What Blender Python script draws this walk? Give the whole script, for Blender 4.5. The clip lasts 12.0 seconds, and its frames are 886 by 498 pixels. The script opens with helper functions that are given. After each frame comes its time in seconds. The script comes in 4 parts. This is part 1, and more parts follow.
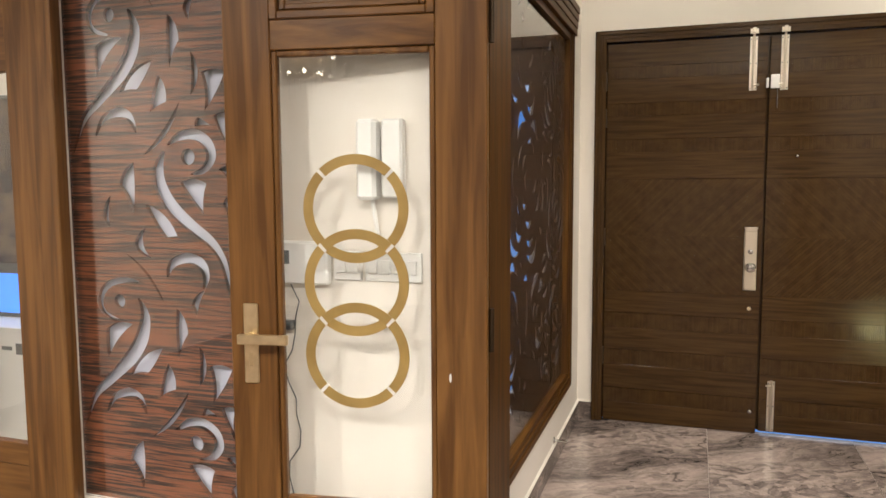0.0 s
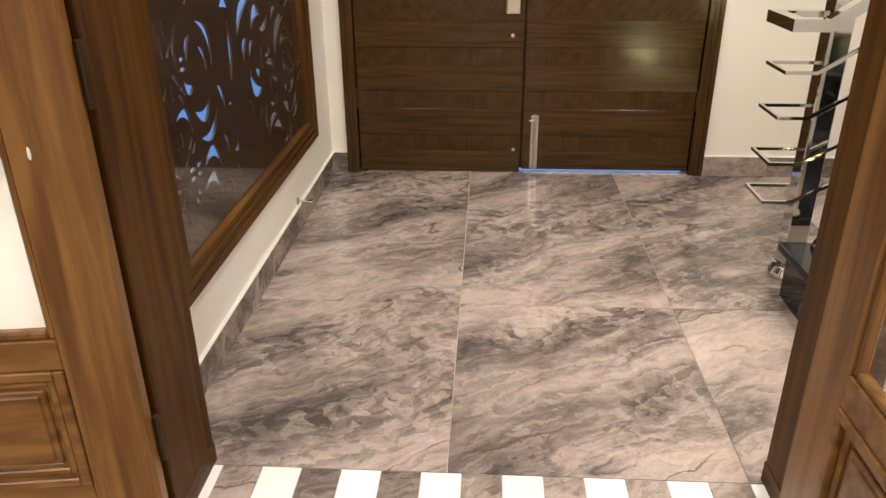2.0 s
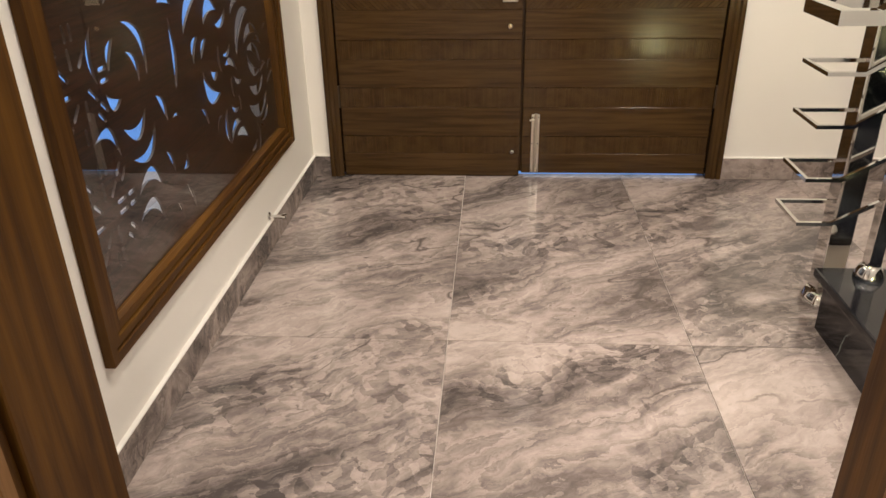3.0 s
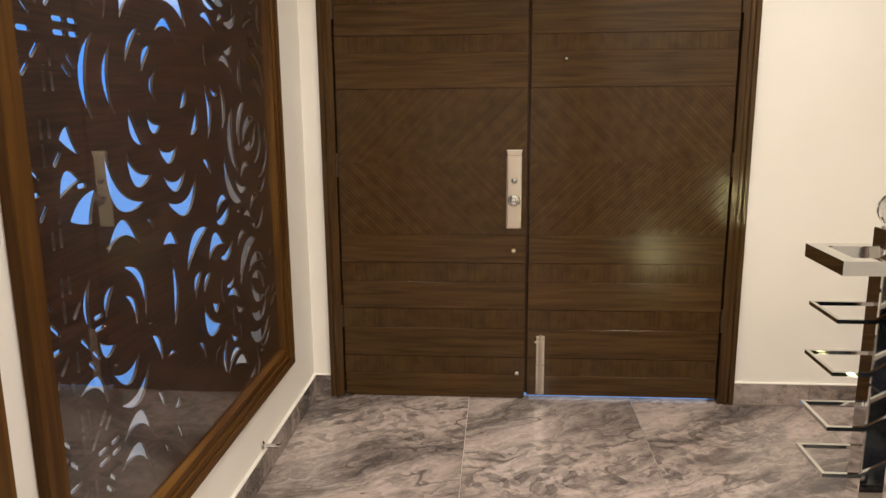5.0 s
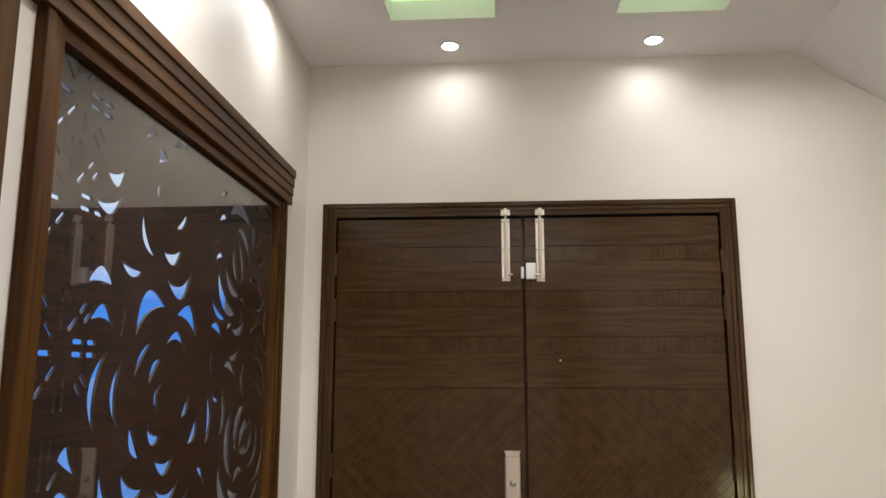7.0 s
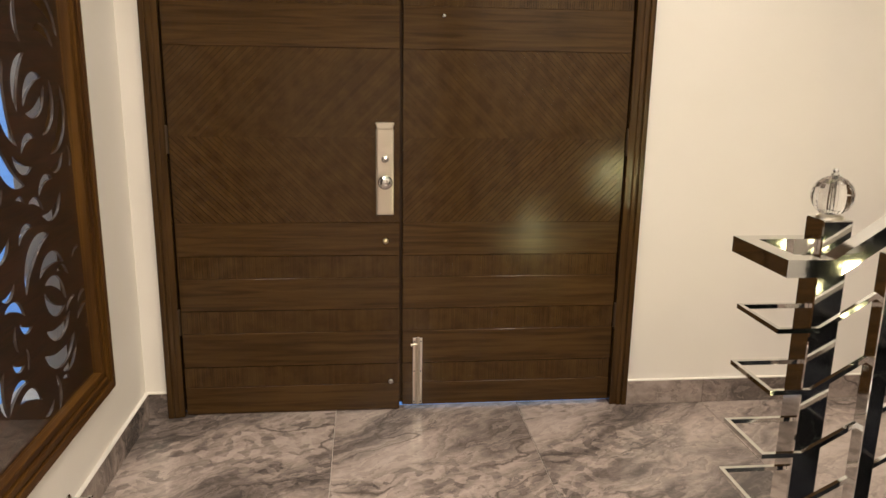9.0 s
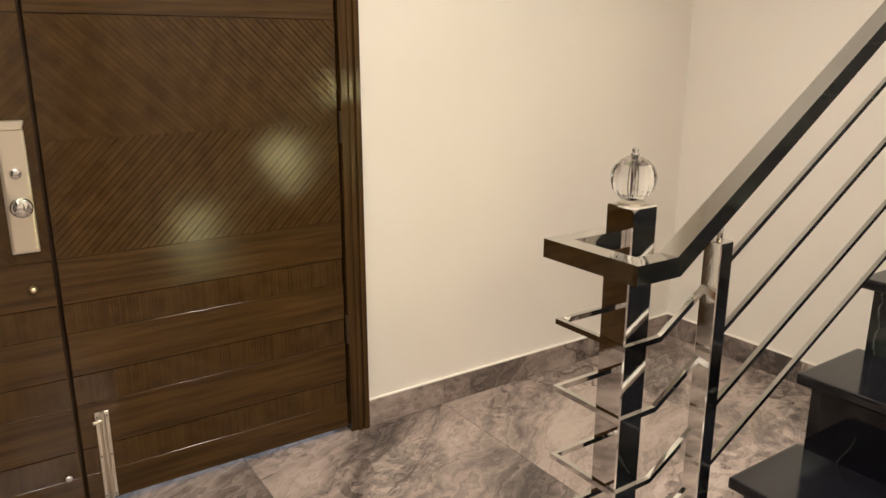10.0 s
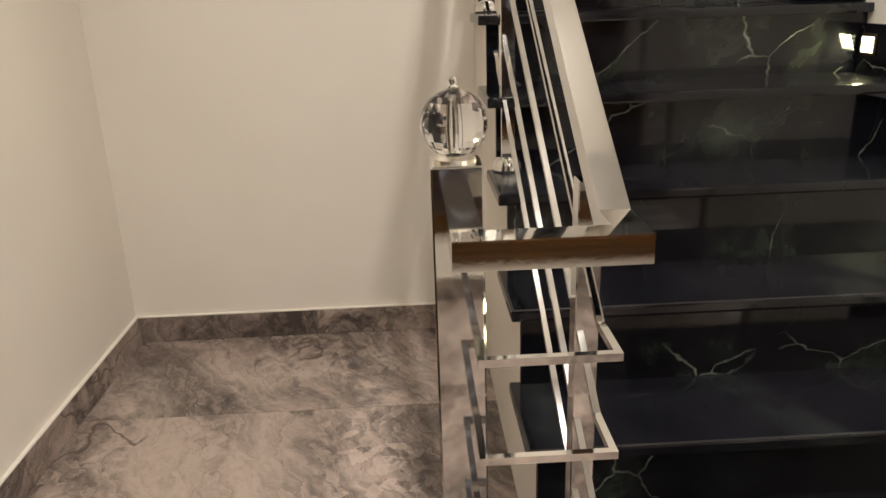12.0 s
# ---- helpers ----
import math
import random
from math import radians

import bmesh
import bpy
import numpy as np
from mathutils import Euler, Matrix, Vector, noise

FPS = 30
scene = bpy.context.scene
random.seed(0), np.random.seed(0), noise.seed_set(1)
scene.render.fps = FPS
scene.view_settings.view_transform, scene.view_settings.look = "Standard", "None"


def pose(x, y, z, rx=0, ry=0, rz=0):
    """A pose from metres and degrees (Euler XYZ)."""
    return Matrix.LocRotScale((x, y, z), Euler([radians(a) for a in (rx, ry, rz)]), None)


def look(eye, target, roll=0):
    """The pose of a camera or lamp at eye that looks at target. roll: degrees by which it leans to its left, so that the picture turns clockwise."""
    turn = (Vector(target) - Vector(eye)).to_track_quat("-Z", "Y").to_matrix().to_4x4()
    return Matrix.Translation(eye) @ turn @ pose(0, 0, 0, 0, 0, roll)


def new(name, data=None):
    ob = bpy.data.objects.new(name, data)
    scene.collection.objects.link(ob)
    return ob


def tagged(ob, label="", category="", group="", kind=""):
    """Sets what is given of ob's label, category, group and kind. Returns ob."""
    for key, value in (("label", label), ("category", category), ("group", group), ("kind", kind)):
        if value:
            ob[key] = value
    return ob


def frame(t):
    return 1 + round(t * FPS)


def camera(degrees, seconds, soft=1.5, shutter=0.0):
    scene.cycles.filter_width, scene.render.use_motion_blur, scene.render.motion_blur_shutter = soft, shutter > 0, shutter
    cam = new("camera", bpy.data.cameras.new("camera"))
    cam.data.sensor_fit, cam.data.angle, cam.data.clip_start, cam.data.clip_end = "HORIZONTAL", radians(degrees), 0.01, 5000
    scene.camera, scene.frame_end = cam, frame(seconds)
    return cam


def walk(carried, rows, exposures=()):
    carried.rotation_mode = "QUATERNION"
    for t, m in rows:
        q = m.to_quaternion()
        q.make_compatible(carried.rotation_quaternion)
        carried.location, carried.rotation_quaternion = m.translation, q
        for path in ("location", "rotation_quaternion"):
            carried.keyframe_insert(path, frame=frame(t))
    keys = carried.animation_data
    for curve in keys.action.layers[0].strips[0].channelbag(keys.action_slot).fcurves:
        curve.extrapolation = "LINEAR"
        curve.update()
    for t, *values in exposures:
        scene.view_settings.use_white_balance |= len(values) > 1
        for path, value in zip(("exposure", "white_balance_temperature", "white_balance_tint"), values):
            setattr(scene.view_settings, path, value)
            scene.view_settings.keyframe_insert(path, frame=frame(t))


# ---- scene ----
cam = camera(61.6, 12.0)
PATH = [
    (0, (-0.102, 0.044, 1.532), (-0.741, 1.929, 1.345), -0.3),
    (0.5, (-0.016, 0.167, 1.509), (-0.454, 2.095, 1.205), -0.5),
    (1, (0.096, 0.323, 1.453), (-0.197, 2.23, 0.927), -0.9),
    (1.5, (0.103, 0.519, 1.405), (-0.07, 2.372, 0.672), -0.2),
    (2, (0.091, 0.705, 1.389), (-0.022, 2.516, 0.547), -0.4),
    (2.5, (0.124, 0.943, 1.37), (0.0, 2.726, 0.472), -0.9),
    (4.5, (0.163, 1.232, 1.443), (0.014, 3.13, 0.833), -0.7),
    (5, (0.148, 1.223, 1.492), (-0.004, 3.176, 1.089), -0.5),
    (5.5, (0.155, 1.218, 1.534), (0.004, 3.208, 1.396), 0.0),
    (6, (0.149, 1.214, 1.577), (-0.002, 3.207, 1.653), 0.6),
    (6.5, (0.143, 1.192, 1.590), (0.000, 3.169, 1.860), 0.1),
    (7, (0.135, 1.187, 1.590), (0.001, 3.154, 1.923), -0.0),
    (7.5, (0.152, 1.188, 1.555), (0.011, 3.182, 1.641), -0.2),
    (9.5, (0.12, 2.064, 1.431), (0.711, 3.904, 0.918), 1.2),
    (10, (0.045, 2.387, 1.426), (1.132, 3.985, 0.911), -0.0),
    (10.5, (0.015, 2.678, 1.398), (1.425, 3.95, 0.769), -1.5),
    (11, (0.044, 3.009, 1.392), (1.668, 3.968, 0.725), -0.0),
    (11.5, (0.067, 3.306, 1.379), (1.902, 3.773, 0.733), -0.6),
    (12, (0.202, 3.573, 1.34), (2.09, 3.505, 0.684), -1.9),
]
walk(cam, [(t, look(eye, target, roll)) for t, eye, target, roll in PATH],
     [(0, 0.0, 6200, 10), (2, 0.08, 6250, 10), (4.5, 0.1, 6200, 10), (5.5, 0.1, 6250, 10), (6.2, -0.1, 5950, 10), (7.0, -0.35, 5750, 10), (7.5, -0.33, 6000, 10), (9.5, 0.1, 6500, 10), (10.5, 0.0, 6400, 10), (12, -0.12, 6250, 10)])

# ---- light ----
world = bpy.data.worlds.new("dusk")
scene.world = world
world.use_nodes = True
_bg = world.node_tree.nodes["Background"]
_bg.inputs["Strength"].default_value = 1.15
# deep blue near the horizon, paler above
_wt = world.node_tree
_at = _wt.nodes.new("ShaderNodeTexCoord")
_up = _wt.nodes.new("ShaderNodeSeparateXYZ")
_rise = _wt.nodes.new("ShaderNodeMapRange")
_rise.inputs["From Min"].default_value, _rise.inputs["From Max"].default_value = 0.09, 0.14
_sky = _wt.nodes.new("ShaderNodeMix")
_sky.data_type = "RGBA"
_sky.inputs["A"].default_value, _sky.inputs["B"].default_value = (0.105, 0.33, 0.92, 1), (0.74, 0.82, 0.95, 1)
_wt.links.new(_at.outputs["Generated"], _up.inputs["Vector"])
_wt.links.new(_up.outputs["Z"], _rise.inputs["Value"])
_wt.links.new(_rise.outputs["Result"], _sky.inputs["Factor"])
_wt.links.new(_sky.outputs["Result"], _bg.inputs["Color"])
scene.view_settings.exposure = 0.0

WARM = (1.0, 0.91, 0.80)


# ---- materials ----
def mat(name, base, rough=0.5, metal=0.0, second=None, scale=8.0, stretch=(1, 1, 1), bump=0.0, bump_scale=None, spec=0.5, coat=0.0, rvar=0.0, piece=0.0, detail=6.0, dist=0.0, lo=0.35, hi=0.65):
    """A principled material with two scales of variation in colour, gloss and relief."""
    m = bpy.data.materials.new(name)
    m.use_nodes = True
    nt = m.node_tree
    b = nt.nodes["Principled BSDF"]
    b.inputs["Base Color"].default_value = (*base, 1)
    b.inputs["Roughness"].default_value = rough
    b.inputs["Metallic"].default_value = metal
    b.inputs["Specular IOR Level"].default_value = spec
    b.inputs["Coat Weight"].default_value = coat
    b.inputs["Coat Roughness"].default_value = 0.16
    tc = nt.nodes.new("ShaderNodeTexCoord")
    mp = nt.nodes.new("ShaderNodeMapping")
    mp.inputs["Scale"].default_value = stretch
    nt.links.new(tc.outputs["Object"], mp.inputs["Vector"])
    info = nt.nodes.new("ShaderNodeObjectInfo")
    mul = nt.nodes.new("ShaderNodeVectorMath")
    mul.operation = "MULTIPLY_ADD"
    mul.inputs[1].default_value = (37.0, 53.0, 71.0)
    nt.links.new(info.outputs["Random"], mul.inputs[0])
    nt.links.new(mp.outputs["Vector"], mul.inputs[2])
    vec = mul.outputs["Vector"]
    n1 = nt.nodes.new("ShaderNodeTexNoise")
    n1.inputs["Scale"].default_value = scale
    n1.inputs["Detail"].default_value = detail
    n1.inputs["Distortion"].default_value = dist
    nt.links.new(vec, n1.inputs["Vector"])
    if second:
        ramp = nt.nodes.new("ShaderNodeMapRange")
        ramp.inputs["From Min"].default_value, ramp.inputs["From Max"].default_value = lo, hi
        nt.links.new(n1.outputs["Fac"], ramp.inputs["Value"])
        mix = nt.nodes.new("ShaderNodeMix")
        mix.data_type = "RGBA"
        mix.inputs["A"].default_value, mix.inputs["B"].default_value = (*base, 1), (*second, 1)
        nt.links.new(ramp.outputs["Result"], mix.inputs["Factor"])
        col = mix.outputs["Result"]
        if piece:
            hsv = nt.nodes.new("ShaderNodeHueSaturation")
            mr = nt.nodes.new("ShaderNodeMapRange")
            mr.inputs["To Min"].default_value, mr.inputs["To Max"].default_value = 1 - piece, 1 + piece
            nt.links.new(info.outputs["Random"], mr.inputs["Value"])
            nt.links.new(mr.outputs["Result"], hsv.inputs["Value"])
            nt.links.new(col, hsv.inputs["Color"])
            col = hsv.outputs["Color"]
        nt.links.new(col, b.inputs["Base Color"])
    if rvar:
        rr = nt.nodes.new("ShaderNodeMapRange")
        rr.inputs["To Min"].default_value, rr.inputs["To Max"].default_value = max(0.02, rough - rvar), rough + rvar
        n3 = nt.nodes.new("ShaderNodeTexNoise")
        n3.inputs["Scale"].default_value = 3.0
        n3.inputs["Detail"].default_value = 5
        nt.links.new(tc.outputs["Object"], n3.inputs["Vector"])
        nt.links.new(n3.outputs["Fac"], rr.inputs["Value"])
        nt.links.new(rr.outputs["Result"], b.inputs["Roughness"])
    if bump:
        bp = nt.nodes.new("ShaderNodeBump")
        bp.inputs["Strength"].default_value = bump
        bp.inputs["Distance"].default_value = 0.002
        n2 = nt.nodes.new("ShaderNodeTexNoise")
        n2.inputs["Scale"].default_value = bump_scale or scale * 3
        n2.inputs["Detail"].default_value = 4
        nt.links.new(vec, n2.inputs["Vector"])
        nt.links.new(n2.outputs["Fac"], bp.inputs["Height"])
        nt.links.new(bp.outputs["Normal"], b.inputs["Normal"])
    return m


def glass_mat(name, colour=(1, 1, 1), rough=0.0, ior=1.5):
    m = mat(name, colour, rough)
    b = m.node_tree.nodes["Principled BSDF"]
    b.inputs["Transmission Weight"].default_value = 1
    b.inputs["IOR"].default_value = ior
    return m


def glow_mat(name, colour, strength):
    m = mat(name, colour, 0.6)
    b = m.node_tree.nodes["Principled BSDF"]
    b.inputs["Emission Color"].default_value = (*colour, 1)
    b.inputs["Emission Strength"].default_value = strength
    return m


PAINT = mat("cream wall paint", (0.77, 0.72, 0.65), 0.55, second=(0.735, 0.685, 0.61), scale=1.3, bump=0.12, bump_scale=160, detail=4)
CEILING = mat("white ceiling paint", (0.80, 0.79, 0.77), 0.6, second=(0.76, 0.75, 0.73), scale=1.0, bump=0.08, bump_scale=140)


def marble(name, stops, turn, stretch, scale, rough, vein, vein_at, vein_width, vein_scale, vein_mask, tint, layers=0.0, cells=0.0, bend=0.24, cracked=False):
    """Polished stone: warped bands through colour stops, thin veins that come and go, cloudy grain."""
    m = bpy.data.materials.new(name)
    m.use_nodes = True
    nt = m.node_tree
    b = nt.nodes["Principled BSDF"]

    def node(kind, **values):
        n = nt.nodes.new(kind)
        for key, value in values.items():
            n.inputs[key].default_value = value
        return n

    def math_node(op, a, c):
        n = nt.nodes.new("ShaderNodeMath")
        n.operation = op
        for slot_no, v in ((0, a), (1, c)):
            if isinstance(v, (int, float)):
                n.inputs[slot_no].default_value = v
            else:
                nt.links.new(v, n.inputs[slot_no])
        return n.outputs[0]

    tc = node("ShaderNodeTexCoord")
    info = node("ShaderNodeObjectInfo")
    off = nt.nodes.new("ShaderNodeVectorMath")
    off.operation = "MULTIPLY_ADD"
    off.inputs[1].default_value = (31.0, 47.0, 13.0)
    nt.links.new(info.outputs["Random"], off.inputs[0])
    nt.links.new(tc.outputs["Object"], off.inputs[2])
    warp = node("ShaderNodeTexNoise", Scale=2.2, Detail=10.0, Roughness=0.56)
    nt.links.new(off.outputs[0], warp.inputs["Vector"])
    push = nt.nodes.new("ShaderNodeVectorMath")
    push.operation = "MULTIPLY_ADD"
    push.inputs[1].default_value = (bend, bend, bend)
    nt.links.new(warp.outputs["Color"], push.inputs[0])
    nt.links.new(off.outputs[0], push.inputs[2])
    mp = nt.nodes.new("ShaderNodeMapping")
    mp.vector_type = "TEXTURE"
    mp.inputs["Rotation"].default_value = (radians(turn[0]), radians(turn[1]), radians(turn[2]))
    mp.inputs["Scale"].default_value = stretch
    nt.links.new(push.outputs[0], mp.inputs["Vector"])
    wide = node("ShaderNodeTexNoise", Scale=scale, Detail=11.0, Roughness=0.56, Distortion=0.25)
    fine = node("ShaderNodeTexNoise", Scale=scale * 3.4, Detail=10.0, Roughness=0.62, Distortion=0.3)
    nt.links.new(mp.outputs["Vector"], wide.inputs["Vector"])
    nt.links.new(mp.outputs["Vector"], fine.inputs["Vector"])
    both = math_node("ADD", math_node("MULTIPLY", wide.outputs["Fac"], 0.74), math_node("MULTIPLY", fine.outputs["Fac"], 0.26))
    if layers:
        saw = math_node("SUBTRACT", math_node("FRACT", math_node("MULTIPLY", wide.outputs["Fac"], 12.0), 0.0), 0.5)
        saw2 = math_node("SUBTRACT", math_node("FRACT", math_node("MULTIPLY", fine.outputs["Fac"], 9.0), 0.0), 0.5)
        both = math_node("ADD", both, math_node("MULTIPLY", math_node("ADD", saw, math_node("MULTIPLY", saw2, 0.6)), layers))
    if cells:
        vo = node("ShaderNodeTexVoronoi", Scale=26.0)
        nt.links.new(push.outputs[0], vo.inputs["Vector"])
        sep = nt.nodes.new("ShaderNodeSeparateColor")
        nt.links.new(vo.outputs["Color"], sep.inputs["Color"])
        vm = node("ShaderNodeTexNoise", Scale=1.9, Detail=5.0)
        nt.links.new(mp.outputs["Vector"], vm.inputs["Vector"])
        vg = nt.nodes.new("ShaderNodeMapRange")
        vg.inputs["From Min"].default_value, vg.inputs["From Max"].default_value = 0.46, 0.60
        nt.links.new(vm.outputs["Fac"], vg.inputs["Value"])
        both = math_node("ADD", both, math_node("MULTIPLY", math_node("MULTIPLY", math_node("SUBTRACT", sep.outputs[0], 0.58), vg.outputs["Result"]), cells))
    ramp = nt.nodes.new("ShaderNodeValToRGB")
    while len(ramp.color_ramp.elements) < len(stops):
        ramp.color_ramp.elements.new(0.5)
    for e, (at, colour) in zip(ramp.color_ramp.elements, stops):
        e.position, e.color = at, (*colour, 1)
    nt.links.new(both, ramp.inputs["Fac"])
    # cloudy grain
    grain = node("ShaderNodeTexNoise", Scale=38.0, Detail=5.0)
    nt.links.new(push.outputs[0], grain.inputs["Vector"])
    g = nt.nodes.new("ShaderNodeMapRange")
    g.inputs["To Min"].default_value, g.inputs["To Max"].default_value = 1 - tint, 1 + tint
    nt.links.new(grain.outputs["Fac"], g.inputs["Value"])
    hsv = nt.nodes.new("ShaderNodeHueSaturation")
    nt.links.new(g.outputs["Result"], hsv.inputs["Value"])
    nt.links.new(ramp.outputs["Color"], hsv.inputs["Color"])
    # veins
    vn = node("ShaderNodeTexNoise", Scale=vein_scale, Detail=2.5, Roughness=0.45, Distortion=0.1)
    nt.links.new(mp.outputs["Vector"], vn.inputs["Vector"])
    line = math_node("ABSOLUTE", math_node("SUBTRACT", vn.outputs["Fac"], vein_at), 0.0)
    if cracked:
        # branching cracks along cell borders, thinning and breaking off
        cr = node("ShaderNodeTexVoronoi", Scale=vein_scale)
        cr.feature = "DISTANCE_TO_EDGE"
        nt.links.new(mp.outputs["Vector"], cr.inputs["Vector"])
        line = math_node("ADD", cr.outputs["Distance"], math_node("MULTIPLY", math_node("ABSOLUTE", math_node("SUBTRACT", fine.outputs["Fac"], 0.5), 0.0), vein_width * 3.5))
    thin = nt.nodes.new("ShaderNodeMapRange")
    thin.inputs["From Min"].default_value, thin.inputs["From Max"].default_value = 0.0, vein_width
    thin.inputs["To Min"].default_value, thin.inputs["To Max"].default_value = 1.0, 0.0
    nt.links.new(line, thin.inputs["Value"])
    mk = node("ShaderNodeTexNoise", Scale=2.6, Detail=3.0)
    nt.links.new(off.outputs[0], mk.inputs["Vector"])
    gate = nt.nodes.new("ShaderNodeMapRange")
    gate.inputs["From Min"].default_value, gate.inputs["From Max"].default_value = vein_mask, vein_mask + 0.12
    nt.links.new(mk.outputs["Fac"], gate.inputs["Value"])
    mix = nt.nodes.new("ShaderNodeMix")
    mix.data_type = "RGBA"
    mix.inputs["B"].default_value = (*vein, 1)
    nt.links.new(math_node("MULTIPLY", thin.outputs["Result"], gate.outputs["Result"]), mix.inputs["Factor"])
    nt.links.new(hsv.outputs["Color"], mix.inputs["A"])
    nt.links.new(mix.outputs["Result"], b.inputs["Base Color"])
    rg = nt.nodes.new("ShaderNodeMapRange")
    rg.inputs["To Min"].default_value, rg.inputs["To Max"].default_value = rough * 0.6, rough * 1.6
    nt.links.new(both, rg.inputs["Value"])
    nt.links.new(rg.outputs["Result"], b.inputs["Roughness"])
    return m


MARBLE = marble("brown marble tile", ((0.345, (0.066, 0.053, 0.047)), (0.42, (0.132, 0.105, 0.092)), (0.485, (0.210, 0.166, 0.143)), (0.545, (0.296, 0.235, 0.203)), (0.64, (0.390, 0.312, 0.270))),
                (0, 0, 30), (2.7, 0.8, 1.0), 2.3, 0.12, (0.085, 0.066, 0.056), 0.5, 0.008, 2.2, 0.43, 0.15, 0.085, 0.15, bend=0.27)
BLACK = marble("black marble", ((0.35, (0.003, 0.003, 0.005)), (0.52, (0.006, 0.006, 0.008)), (0.66, (0.030, 0.038, 0.029))),
               (25, 30, 35), (2.2, 0.9, 1.0), 3.0, 0.07, (0.21, 0.225, 0.19), 0.5, 0.0105, 3.0, 0.47, 0.3, bend=0.26, cracked=True)
BLACK_TOP = marble("black marble tread", ((0.35, (0.004, 0.004, 0.006)), (0.52, (0.007, 0.007, 0.009)), (0.68, (0.020, 0.022, 0.022))),
                   (25, 30, 35), (2.2, 0.9, 1.0), 3.0, 0.10, (0.10, 0.105, 0.10), 0.5, 0.006, 2.6, 0.56, 0.3, bend=0.16, cracked=True)
# Pale grey-blue stands in for dusk light behind the scroll screen.
BACKING = mat("grey-blue added backing board", (0.60, 0.62, 0.72), 0.25, second=(0.48, 0.50, 0.60), scale=2.5)
TEAK_V = mat("teak upright", (0.212, 0.101, 0.027), 0.34, second=(0.098, 0.041, 0.009), scale=5, stretch=(6, 6, 0.35), bump=0.25, bump_scale=22, coat=0.1, rvar=0.08, spec=0.35, dist=0.6)
TEAK_H = mat("teak crossways", (0.212, 0.101, 0.027), 0.34, second=(0.098, 0.041, 0.009), scale=5, stretch=(0.35, 6, 6), bump=0.25, bump_scale=22, coat=0.1, rvar=0.08, spec=0.35, dist=0.6)
FRAME_V = mat("walnut stain upright", (0.092, 0.040, 0.006), 0.44, second=(0.040, 0.016, 0.004), scale=5, stretch=(6, 6, 0.35), bump=0.25, bump_scale=22, coat=0.0, rvar=0.08, dist=0.6, spec=0.14)
FRAME_Y = mat("walnut stain lengthways", (0.092, 0.040, 0.006), 0.44, second=(0.040, 0.016, 0.004), scale=5, stretch=(6, 0.35, 6), bump=0.25, bump_scale=22, coat=0.0, rvar=0.08, dist=0.6, spec=0.14)
FRAME_H = mat("walnut stain crossways", (0.092, 0.040, 0.006), 0.44, second=(0.040, 0.016, 0.004), scale=5, stretch=(0.35, 6, 6), bump=0.25, bump_scale=22, coat=0.0, rvar=0.08, dist=0.6, spec=0.14)
DARK_H = mat("dark stained oak crossways", (0.063, 0.032, 0.0095), 0.14, second=(0.035, 0.0175, 0.0052), scale=6, stretch=(0.5, 6, 9), bump=0.3, bump_scale=26, coat=0.15, rvar=0.04, piece=0.06, spec=0.22, dist=0.5)
DARK_V = mat("dark stained oak upright", (0.063, 0.032, 0.0095), 0.14, second=(0.035, 0.0175, 0.0052), scale=6, stretch=(9, 6, 0.5), bump=0.3, bump_scale=26, coat=0.15, rvar=0.04, dist=0.5, spec=0.22)


def strips(base, low, high):
    """The same oak as strips, each strip with a tone of its own."""
    m = base.copy()
    m.name = "dark stained oak strips"
    nt = m.node_tree
    b = nt.nodes["Principled BSDF"]
    old = b.inputs["Base Color"].links[0].from_socket
    geo = nt.nodes.new("ShaderNodeNewGeometry")
    mr = nt.nodes.new("ShaderNodeMapRange")
    mr.inputs["To Min"].default_value, mr.inputs["To Max"].default_value = low, high
    hsv = nt.nodes.new("ShaderNodeHueSaturation")
    nt.links.new(geo.outputs["Random Per Island"], mr.inputs["Value"])
    nt.links.new(mr.outputs["Result"], hsv.inputs["Value"])
    nt.links.new(old, hsv.inputs["Color"])
    nt.links.new(hsv.outputs["Color"], b.inputs["Base Color"])
    return m


DARK_P = mat("dark stained oak plain", (0.060, 0.031, 0.0092), 0.14, second=(0.043, 0.021, 0.0064), scale=6, stretch=(3, 3, 3), bump=0.15, bump_scale=40, coat=0.15, rvar=0.04, spec=0.22)
STRIPS = strips(DARK_P, 0.88, 1.10)
FLUTES = strips(DARK_P, 0.86, 1.08)
JALI = mat("dark carved board", (0.026, 0.0088, 0.005), 0.34, second=(0.0032, 0.0014, 0.0012), scale=7, stretch=(1, 0.6, 16), bump=0.3, bump_scale=14, coat=0.1, dist=0.8, spec=0.25, lo=0.42, hi=0.58)
# Paler than the board: sheen of its lacquered hole walls put into colour.
SHEEN_EDGE = mat("board edge with sheen tone", (0.085, 0.062, 0.050), 0.28, second=(0.04, 0.028, 0.022), scale=24, spec=0.5, coat=0.3)
JALI_RED = mat("red brown carved board", (0.165, 0.055, 0.024), 0.36, second=(0.014, 0.007, 0.006), scale=7, stretch=(0.6, 1, 18), bump=0.3, bump_scale=14, coat=0.1, dist=0.8, lo=0.44, hi=0.56)
CHROME = mat("polished steel", (0.70, 0.69, 0.67), 0.05, 1.0, bump=0.02, bump_scale=60, rvar=0.03)
SATIN = mat("satin nickel", (0.72, 0.66, 0.56), 0.28, 1.0, bump=0.05, bump_scale=300)
BRASS = mat("aged brass", (0.80, 0.66, 0.42), 0.36, 1.0, second=(0.64, 0.50, 0.30), scale=20)
GLASS = glass_mat("clear glass", (0.97, 0.99, 0.98))
